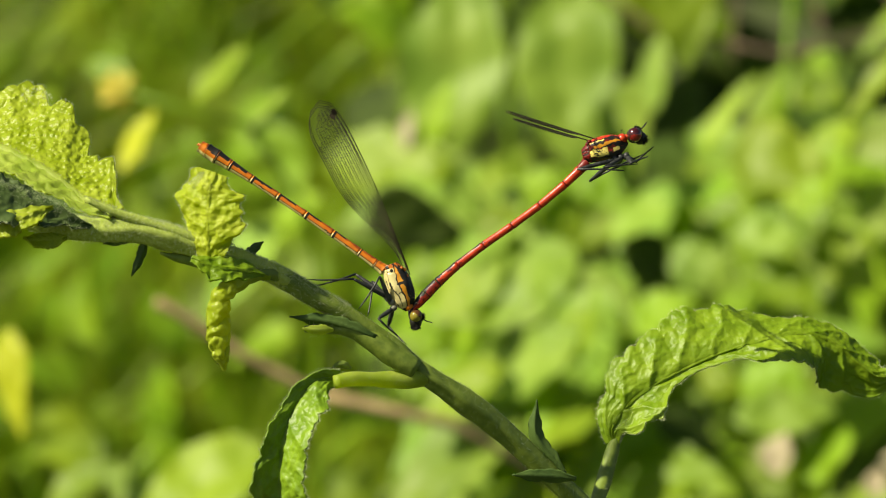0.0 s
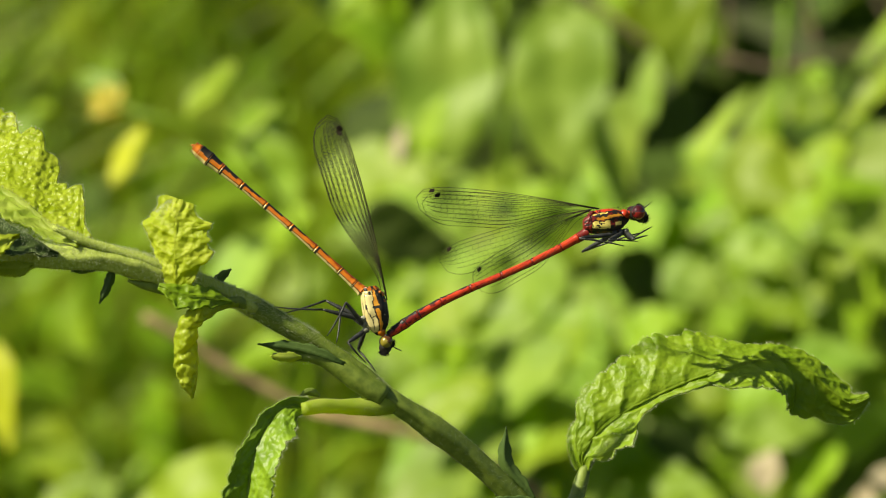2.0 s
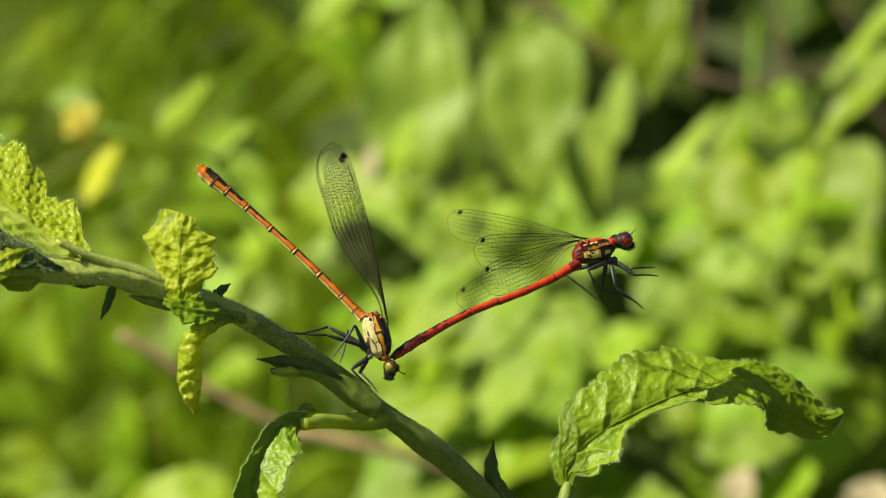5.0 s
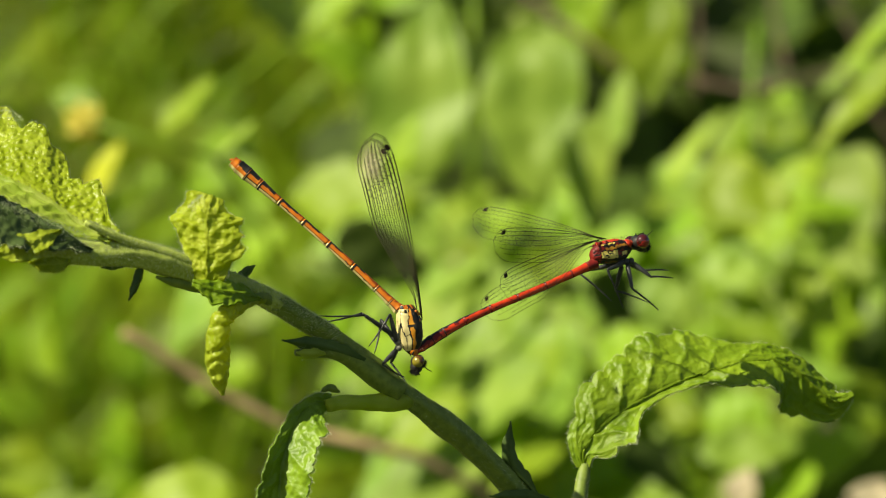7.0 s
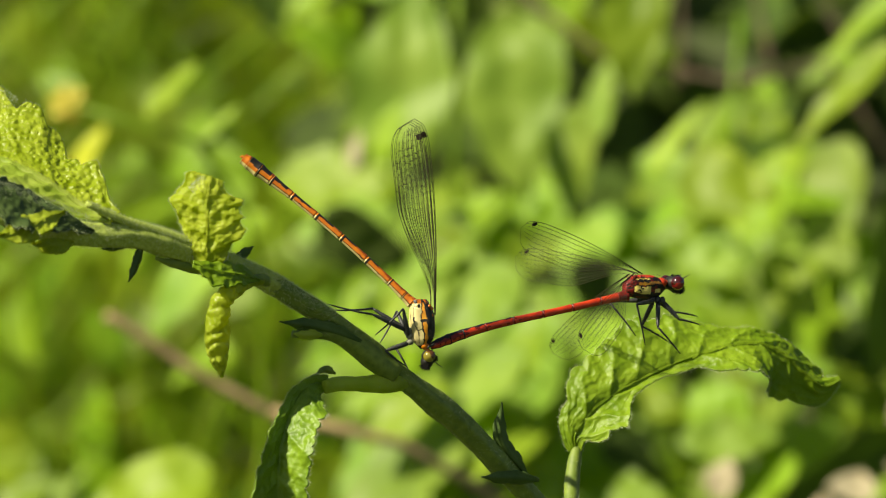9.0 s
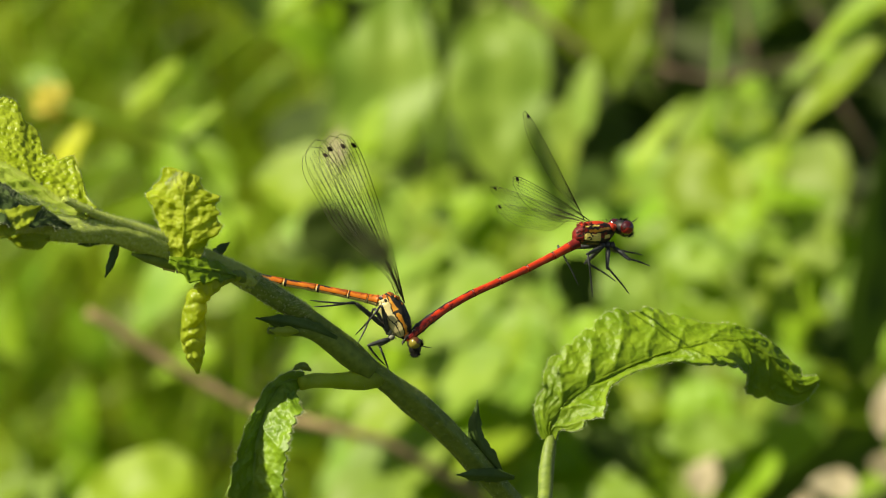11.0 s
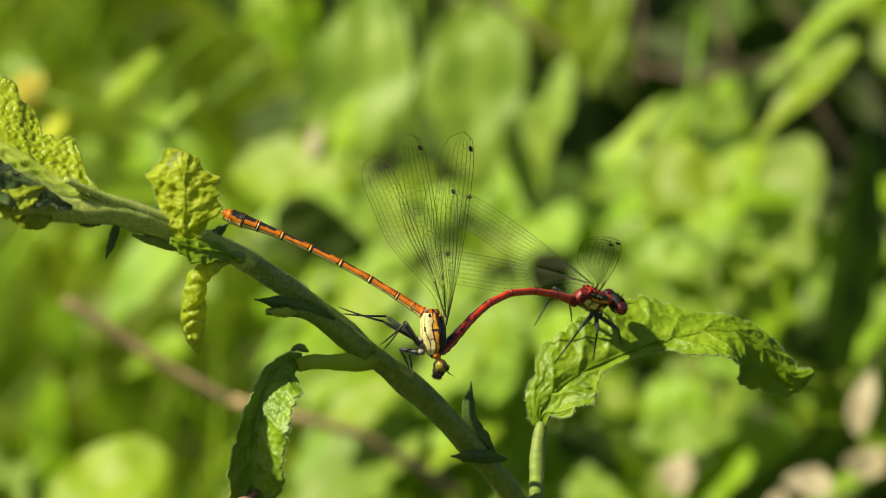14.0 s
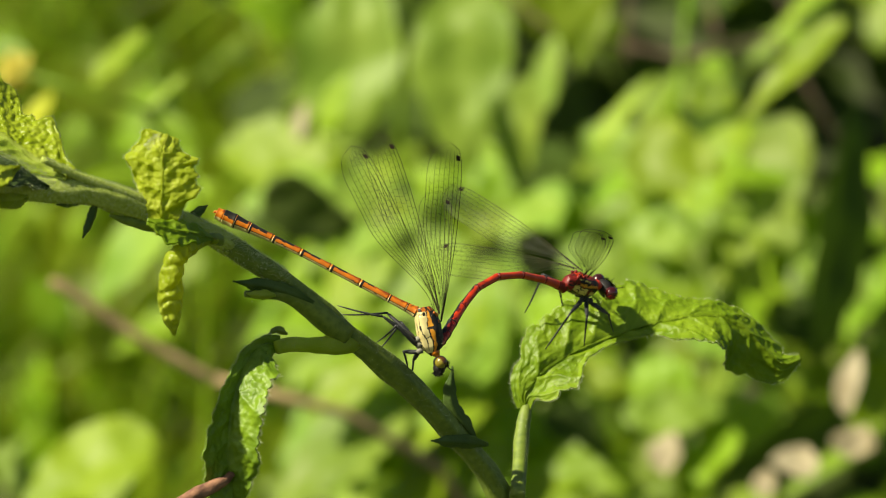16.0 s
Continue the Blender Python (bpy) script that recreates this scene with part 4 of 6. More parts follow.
def build_bud_leaves():
    """Two crumpled leaves on one short stalk."""
    base = Vector((-17.90, -0.00, 10.95))
    at = lambda *rows_: [Vector(p) - base for p in rows_]
    ob = leaf_part("leaf", leaf_mesh("bud_leaf", at((-23.8, -2.0, 8.0), (-24.0, -2.6, 11.4), (-24.0, -2.6, 14.7), (-23.7, -2.3, 17.7), (-23.0, -1.6, 19.6)),
                   [0.6, 1.6, 2.8, 4.3, 2.2], [0.7, 2.6, 4.2, 3.7, 1.2], [34, 34, 30, 26, 20], [-38, -40, -38, -34, -26], M_BUD, 140, 36, 5.0, 0.8, 0.34, 0.9, 9, 0.06, curl_l=14, curl_r=34, seed=14.0, lobe=0.26, crisp=0.25, crumple=0.5, cell=1.2, sharp=0.7), shoot, "upright crumpled yellow-green leaf", 2)
    bm = bmesh.new()
    pts = spline(at((-16.6, -1.4, 7.5), (-18.4, -2.2, 7.4), (-20.8, -3.0, 6.5), (-22.5, -3.2, 5.0), (-22.8, -2.9, 2.5), (-22.7, -2.6, -0.2), (-22.0, -2.2, -3.6)), 90)
    rings = []
    for i, p in enumerate(pts):
        q = i / 90
        t = (pts[min(i + 1, 90)] - pts[max(i - 1, 0)]).normalized()
        u = (Vector((0, 1, 0)) - t * t.y).normalized()
        v = t.cross(u)
        r = ramp_at([0.5, 0.66, 0.95, 1.15, 1.25, 1.35, 1.05, 0.25], q)
        row = []
        for k in range(40):
            a = 2 * math.pi * k / 40
            turn_ = q * 8.5 + 0.6 * math.sin(a + 0.6) + 1.0 * noise.noise(Vector((q * 5, math.cos(a), math.sin(a))))
            swell = 1 + (0.34 * (abs(math.sin(math.pi * turn_)) ** 0.6 - 0.6) + 0.10 * noise.noise(Vector((q * 22, 2 * math.cos(a), 2 * math.sin(a))))) * min(1, q * 4)
            row.append(bm.verts.new((p + (u * math.cos(a) + v * math.sin(a)) * r * swell) * MM))
        rings.append(row)
    for a, b in zip(rings, rings[1:]):
        for k in range(40):
            bm.faces.new((a[k], a[(k + 1) % 40], b[(k + 1) % 40], b[k]))
    bm.faces.new(rings[-1])
    part("drooping_lobe", bm, M_TIP, ob, "drooping rolled leaf")
    leaf_part("basal_lobe", leaf_mesh("basal_lobe", at((-26.0, -3.2, 9.6), (-23.3, -3.8, 8.6), (-20.7, -3.6, 8.3), (-17.3, -2.4, 7.6)),
              [0.4, 1.6, 1.5, 0.2], [0.5, 1.7, 1.3, 0.2], [20, 20, 20], [-20, -20, -20], M_LEAF, 90, 24, 3, 0.8, 0.2, 0.8, 6, 0.02, curl_l=26, curl_r=-20, seed=33.0, lobe=0.3, crumple=0.8, cell=1.5), ob, "small green crumpled lobe")
    ob.matrix_local = Matrix.Translation(base * MM)
    bm = bmesh.new()
    pts = [(Vector(p) - base) * MM for p in spline([(-15.4, -0.4, 7.4), (-16.8, -1.4, 7.7), (-18.1, -2.0, 7.5), (-20.2, -2.7, 6.9)], 16)]
    tube(bm, pts, [ramp_at([0.8, 0.62, 0.55, 0.4], i / 16) * MM for i in range(17)], 10, rough=0.1)
    part("leaf_stalk", bm, M_STEM, ob)


def build_landing_leaf():
    """The arched leaf on which the male comes to rest, with its stalk."""
    base = Vector((26.83, 9.00, -12.50))
    mid = [(26.5, 9.0, -13.0), (26.5, 9.0, -10.8), (29.2, 9.0, -7.5), (33.6, 9.0, -4.9), (39.0, 9.0, -2.5), (43.6, 9.0, -0.9), (47.4, 9.0, 0.1), (50.9, 9.0, 0.3), (54.2, 9.0, -1.0), (57.0, 9.0, -3.3), (59.6, 9.0, -5.0), (62.0, 9.0, -4.2)]
    ob = leaf_part("leaf", leaf_mesh("arched_leaf", [Vector(p) - base for p in mid],
                   [0.9, 3.2, 5.4, 6.8, 7.4, 7.2, 5.8, 3.6, 2.6, 2.4, 2.2, 0.5], [0.9, 3.8, 5.2, 1.5, 1.0, 2.2, 4.4, 5.4, 5.8, 5.4, 3.2, 0.5],
                   [8, 10, 12, 14, 18, 26, 34, 36, 32, 22, 14, 14], [-34, -42, -48, -50, -52, -56, -58, -54, -38, -4, 22, 24], M_LEAF, 270, 48, 10, 1.5, 0.50, 0.3, 26, 0.09, curl_l=36, curl_r=-4, seed=21.0, lobe=0.22, crisp=0.34, crumple=0.20, cell=1.1, sharp=0.42, gutter=58), shoot, "arched crinkled green leaf", 3)
    pts = [p * MM for p in spline([(30.5, 9.4, -12.4), (29.9, 9.2, -13.1), (29.4, 9.0, -13.9), (28.1, 7.5, -17.2), (26.0, 4.0, -21.1), (24.1, 1.0, -23.9)], 24)]
    bm = bmesh.new()
    rr = [ramp_at([0.5, 0.85, 0.95, 0.9, 0.9, 1.0], i / 24) * MM for i in range(25)]
    tube(bm, pts, rr, 14, rough=0.08)
    st = part("leaf_stalk", bm, M_STEM, shoot, "grooved green leaf stalk")
    fuzz("stalk_down", st, pts, rr, 500, 0.28 * MM, "fine down on the leaf stalk")
    return ob, base, st


build_stem()
build_bracts()
build_shoot_leaves()
build_bud_leaves()
arched_leaf, LEAF_BASE, arched_stalk = build_landing_leaf()

# ---- the damselflies ----
SEGMENTS = [0.05, 0.09, 0.145, 0.15, 0.15, 0.14, 0.115, 0.07, 0.055, 0.035]
WING_LENGTH = (23.5, 23.5, 22.5, 22.5)


def segment_mesh(sex, k, length):
    """One abdomen segment along +x, its back to +z, with the coloured skin of its kind."""
    bm = bmesh.new()
    base = (0.78, 0.62, 0.55, 0.52, 0.51, 0.50, 0.54, 0.74, 0.98, 0.92)[k] if sex == "female" else (0.85, 0.68, 0.58, 0.54, 0.54, 0.56, 0.62, 0.72, 0.78, 0.70)[k]
    nxt = (0.62, 0.55, 0.52, 0.51, 0.50, 0.54, 0.74, 0.94, 0.96, 0.74)[k] if sex == "female" else (0.68, 0.58, 0.54, 0.54, 0.56, 0.62, 0.72, 0.78, 0.70, 0.5)[k]
    stations = [0, 0.03, 0.08, 0.16, 0.26, 0.36, 0.46, 0.56, 0.66, 0.76, 0.84, 0.88, 0.925, 0.955, 1.0] if k < 9 else [0, 0.1, 0.3, 0.5, 0.7, 0.85, 0.93, 0.97, 1.0]
    sides = 36
    rings = []
    for s in stations:
        r = (0.92 if sex == "female" else 0.84) * (base + (nxt - base) * s) * (1 + (0.05 if 0.9 < s < 0.99 else 0.04 if 0.02 < s < 0.1 else 0) - (0.12 if s in (0, 1.0) else 0) - 0.05 * math.sin(math.pi * s))
        rings.append([bm.verts.new(Vector((s * length, math.sin(a) * r * 0.92, math.cos(a) * r)) * MM) for a in (2 * math.pi * q / sides for q in range(sides))])
    for i in range(len(rings) - 1):
        s = (stations[i] + stations[i + 1]) / 2
        for q in range(sides):
            f = bm.faces.new((rings[i][q], rings[i][(q + 1) % sides], rings[i + 1][(q + 1) % sides], rings[i + 1][q]))
            away = min(q + 0.5, sides - q - 0.5) / sides * 2 + 0.05 * noise.noise(Vector((s * 6, q * 0.3, k * 3.7)))
            if sex == "female":
                f.material_index = 0
                if s > 0.9 and k < 8:
                    f.material_index = 1 if s < 0.96 else 2 if away > 0.5 else 0
                elif k == 8 and away < 0.5 and s < 0.6:
                    f.material_index = 1
                elif away < 0.20 + 0.030 * k and 1 < k < 9 and s > 0.05 + 0.08 * (8 - k):
                    f.material_index = 1
                elif away < 0.26 and 0 < k < 9 or away < 0.34 and noise.noise(Vector((s * 4, q * 0.2, k * 1.9))) > 0.1:
                    f.material_index = 3
                elif 0.60 < away < 0.67 and k < 8:
                    f.material_index = 1
                elif away >= 0.67:
                    f.material_index = 2
            else:
                f.material_index = 0
                if k == 0:
                    f.material_index = 2
                elif s > 0.96 and k < 8 or s > 0.93 and away < 0.35 and k < 8:
                    f.material_index = 2 if away > 0.2 and k < 6 else 1
                elif k > 4 and away < 0.22 + 0.05 * (k - 5) + 0.05 * math.sin(9 * s):
                    f.material_index = 1
                elif k > 6 and away < 0.55 or k > 3 and noise.noise(Vector((s * 5, q * 0.35, k * 2.1))) > 0.28:
                    f.material_index = 2
                elif away > 0.8 and k > 0:
                    f.material_index = 1 if k > 5 else 2
    bm.faces.new(rings[0][::-1])
    bm.faces.new(rings[-1])
    if k == 9:
        for side in (-1, 1):
            reach, tone = (0.35, 0) if sex == "female" else (0.8, 1)
            tube(bm, [Vector((length * 0.9, side * 0.3, 0.15)) * MM, Vector((length + 0.55 * reach, side * 0.42, 0.12)) * MM, Vector((length + reach, side * 0.25, -0.1)) * MM], [0.2 * MM, 0.16 * MM, 0.05 * MM], 6, mat=tone)
    return mesh_of("abdomen_segment", bm, [M_ORANGE, M_BLACK, M_CREAM, M_RUST] if sex == "female" else [M_RED, M_BLACK, M_MAROON])


def thorax_mesh(sex):
    bm = bmesh.new()
    n, sides = 70, 120
    rings = []
    for i in range(n + 1):
        s = i / n
        x = -0.45 + (5.9 if sex == "female" else 5.6) * s
        body = math.sin(math.pi * min(1, max(0, s * 0.93 + 0.05))) ** (0.34 if sex == "female" else 0.42)
        neck = 1 - 0.55 * max(0, (s - 0.80) / 0.20) ** 1.5
        high, wide = (1.50 if sex == "female" else 1.44) * body * neck, 1.24 * body * neck
        zc = 0.85 + 0.30 * math.sin(math.pi * s) + 0.75 * max(0, s - 0.6)
        ring = []
        for q in range(sides):
            a = 2 * math.pi * q / sides
            lump = 1 + 0.035 * math.sin(6 * a + 4 * s) + (0.10 * noise.noise(Vector((s * 26, math.cos(a) * 5, math.sin(a) * 5))) if s < 0.2 else 0) + 0.05 * noise.noise(Vector((s * 5, math.cos(a) * 2, math.sin(a) * 2)))
            square = 1 + 0.07 * math.sin(2 * a) ** 2
            ring.append(bm.verts.new(Vector((x, math.sin(a) * wide * lump * square, zc + math.cos(a) * high * lump * square)) * MM))
        rings.append(ring)
    for i in range(n):
        s = (i + 0.5) / n
        for q in range(sides):
            f = bm.faces.new((rings[i][q], rings[i][(q + 1) % sides], rings[i + 1][(q + 1) % sides], rings[i + 1][q]))
            away = min(q + 0.5, sides - q - 0.5) / sides * 360
            away += 6 * math.sin(s * 9 + 1)
            away += 5 * noise.noise(Vector((s * 14, away * 0.05, 7.0)))
            patch = noise.noise(Vector((s * 8, away * 0.07, 1.3 if sex == "female" else 5.0))) + 0.5 * noise.noise(Vector((s * 21, away * 0.18, 3.0)))
            if sex == "female":
                k = 1 if away < 66 + 3 * math.sin(s * 11) else 4 if away < 86 - 5 * s else 1 if away < 90 else 2
                seam = 122 + 9 * math.sin(s * 6.0 + 0.6)
                if k == 2 and (abs(away - seam) < 2.0 and 0.12 < s < 0.88 or abs(s - 0.60 - 0.0012 * (away - 90)) < 0.008 and away < seam or abs(away - 152 + 10 * s) < 2.2 and s > 0.3):
                    k = 1
                if k == 2 and (0.10 < s < 0.17 and 96 < away < 108 or 0.36 < s < 0.46 and abs(away - seam) < 6):
                    k = 1
                if k == 4 and 0.40 < s < 0.46:
                    k = 1
                if s < 0.09:
                    k = 0 if patch > -0.25 else 1
                if s > 0.93:
                    k = 1
            else:
                k = 1
                for low, high, tone, first, last in ((0, 33, 0, 0.14, 0.95), (42, 52 - 4 * s, 2, 0.12, 0.52), (63, 76, 4, 0.26, 0.84), (84, 120, 2, 0.13, 0.54), (104, 124, 2, 0.66, 0.80)):
                    if low < away < high and first < s < last:
                        k = tone
                if k == 1 and away > 36 and patch < -0.24:
                    k = 3
                if k == 2 and patch > 0.42:
                    k = 1
                if s < 0.16:
                    k = 3 if patch > -0.1 else 1
                if s > 0.9:
                    k = 3 if away < 80 else 1
            f.material_index = k
    bm.faces.new(rings[0][::-1]).material_index = 3
    bm.faces.new(rings[-1]).material_index = 1
    mats = [M_ORANGE, M_BLACK, M_CREAM, M_MAROON, M_AMBER] if sex == "female" else [M_RED, M_BLACK, M_YELLOW, M_MAROON, M_AMBER]
    return mesh_of("thorax", bm, mats)


def ball(bm, centre, size, mat=0, u=18, v=12):
    """A rounded lump."""
    rows_ = []
    for i in range(v + 1):
        p = math.pi * i / v
        rows_.append([bm.verts.new((Vector(centre) + Vector((size[0] * math.sin(p) * math.cos(a), size[1] * math.cos(p), size[2] * math.sin(p) * math.sin(a)))) * MM) for a in (2 * math.pi * q / u for q in range(u))])
    for a, b in zip(rows_, rows_[1:]):
        for q in range(u):
            f = bm.faces.new((a[q], b[q], b[(q + 1) % u], a[(q + 1) % u]))
            f.material_index = mat
    bmesh.ops.remove_doubles(bm, verts=bm.verts, dist=1e-7)


def build_head(sex, parent):
    """The head, at the neck, looking along +x."""
    bm = bmesh.new()
    ball(bm, (0.70, 0, 0), (0.66, 1.05, 0.74), 0)
    ball(bm, (1.28, 0, -0.30), (0.66, 0.95, 0.66), 2)
    ball(bm, (0.0, 0, 0.0), (0.30, 0.34, 0.28), 1)
    ball(bm, (-0.45, 0, -0.10), (0.50, 0.62, 0.52), 1)
    mats = [M_BLACK, M_ORANGE if sex == "female" else M_RED, M_BLACK]
    head = part("head", bm, mats, parent, "dark head" if sex == "female" else "red and black head")
    for side in (-1, 1):
        bm = bmesh.new()
        ball(bm, (0.75, side * 1.25, 0.06), (0.62, 0.62, 0.66) if sex == "female" else (0.68, 0.66, 0.72), 0, 26, 18)
        for f in bm.faces:
            c = f.calc_center_median() / MM
            f.material_index = 1 if c.z - 0.35 * (c.x - 0.8) > (0.22 if sex == "female" else 0.05) + 0.3 * noise.noise(c * 2.5) else 0
        eye = part("eye", bm, [M_EYE_OLIVE, M_EYE_BROWN] if sex == "female" else [M_EYE_RED, M_EYE_DARK], head, "olive-yellow compound eye" if sex == "female" else "glossy dark red compound eye")
        bm = bmesh.new()
        tube(bm, [Vector(v) * MM for v in ((1.3, side * 0.5, 0.4), (1.8, side * 0.7, 0.75), (2.2, side * 0.95, 1.15))], [0.07 * MM, 0.05 * MM, 0.02 * MM], 5)
        part("antenna", bm, M_BLACK, head)
    bm = bmesh.new()
    rng = random.Random(5)
    for _ in range(620 if sex == "female" else 560):
        low = rng.random() < (0.65 if sex == "female" else 0.3)
        d = Vector((rng.uniform(0.2, 1), rng.uniform(-0.7, 0.7), rng.uniform(-1.0, 0.1) if low else rng.uniform(0.2, 1))).normalized()
        p = Vector((1.28 + 0.62 * d.x, 0.95 * d.y, -0.30 + 0.62 * d.z)) if low else Vector((0.72 + 0.66 * d.x, 1.5 * d.y, 0.05 + 0.72 * d.z))
        d = (d + Vector((rng.uniform(-0.4, 0.4), rng.uniform(-0.4, 0.4), rng.uniform(-0.4, 0.4)))).normalized()
        side = d.cross(Vector((0, 1, 0))).normalized() * 0.035
        root = p - d * 0.1
        bm.faces.new([bm.verts.new((root - side) * MM), bm.verts.new((root + side) * MM), bm.verts.new((p + d * rng.uniform(0.12, 0.46)) * MM)])
    tagged(part("bristle_fringe", bm, M_BLACK, head, "short dark bristles", smooth=False), kind="stuff")
    for ob in [head] + list(head.children):
        ob.data.transform(Matrix.Scale(1.14 if sex == "female" else 1.22, 4))
    return head


def wing_edges(s):
    """Leading and trailing edge of the wing, in mm off its axis, at s of its length (chord towards +z)."""
    grow = min(1.0, max(0.0, (s - 0.09) / 0.50))
    wide = 0.55 + 3.5 * (grow * grow * (3 - 2 * grow)) ** 0.8
    lead = -0.35 - 0.55 * math.sin(math.pi * min(1, s * 0.95))
    if s > 0.82:
        e = math.sqrt(max(0.0, 1 - ((s - 0.82) / 0.18) ** 2))
        mid = lead + 0.36 * wide
        return mid - (mid - lead) * e ** 0.7, mid + 0.64 * wide * e
    return lead, lead + wide


def wing_meshes(length):
    n = 60
    bm = bmesh.new()
    cols = []
    for i in range(n + 1):
        s = i / n
        a, b = wing_edges(s)
        cols.append([bm.verts.new(Vector((s * length, 0.10 * math.sin(3 * q + 5 * s), a + (b - a) * q / 4)) * MM) for q in range(5)])
    for c, d in zip(cols, cols[1:]):
        for q in range(4):
            bm.faces.new((c[q], d[q], d[q + 1], c[q + 1]))
    membrane = mesh_of("wing", bm, M_WING)

    bm = bmesh.new()

    def at(s, f):
        a, b = wing_edges(s)
        return Vector((s * length, 0.0, a + (b - a) * f)) * MM

    def vein(points, r):
        tube(bm, points, r * 0.8 * MM, 4, cap=False)

    rng = random.Random(3)
    tracks = [(0.0, 0.0, 1.0, 0.046), (0.10, 0.0, 0.97, 0.036), (0.22, 0.0, 0.96, 0.033), (0.36, 0.02, 0.97, 0.028), (0.50, 0.12, 0.97, 0.025),
              (0.64, 0.16, 0.95, 0.025), (0.78, 0.20, 0.90, 0.028), (0.90, 0.24, 0.80, 0.026), (1.0, 0.0, 1.0, 0.034)]
    for f, s0, s1, r in tracks:
        pts = []
        for k in range(33):
            s = s0 + (s1 - s0) * k / 32
            g = f if f in (0.0, 1.0) else f * (0.75 + 0.25 * min(1, s * 2.2))
            pts.append(at(s, g))
        vein(pts, r)
    for a, b in zip(tracks, tracks[1:]):
        s = 0.20 + rng.uniform(0, 0.03)
        while s < min(a[2], b[2]) - 0.02:
            if s > max(a[1], b[1]):
                ga = a[0] if a[0] in (0.0, 1.0) else a[0] * (0.75 + 0.25 * min(1, s * 2.2))
                gb = b[0] if b[0] in (0.0, 1.0) else b[0] * (0.75 + 0.25 * min(1, s * 2.2))
                vein([at(s, ga), at(s + 0.004, gb)], 0.019)
            s += rng.uniform(0.026, 0.042) * (1.6 if a[0] < 0.1 else 1.0)
    veins = mesh_of("veins", bm, M_VEIN)
    bm = bmesh.new()
    corners = [(0.903, 0.03), (0.929, 0.03), (0.934, 0.16), (0.908, 0.16)]
    top = [bm.verts.new(at(s, f) + Vector((0, 0.06 * MM, 0))) for s, f in corners]
    low = [bm.verts.new(at(s, f) - Vector((0, 0.06 * MM, 0))) for s, f in corners]
    bm.faces.new(top)
    bm.faces.new(low[::-1])
    for k in range(4):
        bm.faces.new((top[k], low[k], low[(k + 1) % 4], top[(k + 1) % 4]))
    stigma = mesh_of("pterostigma", bm, M_STIGMA, smooth=False)
    return membrane, veins, stigma


FORE, HIND = wing_meshes(23.5), wing_meshes(22.5)
LEG_SIZES = ((2.9, 3.5), (3.7, 4.6), (5.0, 5.6))  # thigh and shin of the front, middle and hind leg


def leg_meshes(thigh, shin):
    bm = bmesh.new()
    tube(bm, [Vector((thigh * s, 0, 0.0)) * MM for s in (0, 0.2, 0.6, 0.9, 1.0)], [v * MM for v in (0.18, 0.29, 0.26, 0.18, 0.12)], 10)
    for k in range(60):
        p = Vector((thigh * (0.08 + 0.84 * k / 60), 0, 0)) * MM
        d = Vector((0.2, math.sin(k * 2.4), math.cos(k * 2.4)))
        bm.faces.new([bm.verts.new(p + d * 0.2 * MM - Vector((0.03, 0, 0)) * MM), bm.verts.new(p + d * 0.2 * MM + Vector((0.03, 0, 0)) * MM), bm.verts.new(p + d * 0.44 * MM)])
    a = mesh_of("thigh", bm, M_LEG)
    bm = bmesh.new()
    tube(bm, [Vector((shin * s, 0, -0.12 * math.sin(3 * s))) * MM for s in (0, 0.3, 0.65, 0.85, 1.0)], [v * MM for v in (0.14, 0.125, 0.10, 0.08, 0.05)], 8)
    for k in range(12):
        p = Vector((shin * (0.12 + 0.06 * k), 0, -0.1)) * MM
        w = Vector((0.02, 0, 0)) * MM
        for side in (-1, 1):
            bm.faces.new([bm.verts.new(p - w), bm.verts.new(p + w), bm.verts.new(p + Vector((0.12, side * 0.3, -0.3)) * MM)])
    b = mesh_of("shin", bm, M_LEG)
    return a, b


LEGS = [leg_meshes(*v) for v in LEG_SIZES]


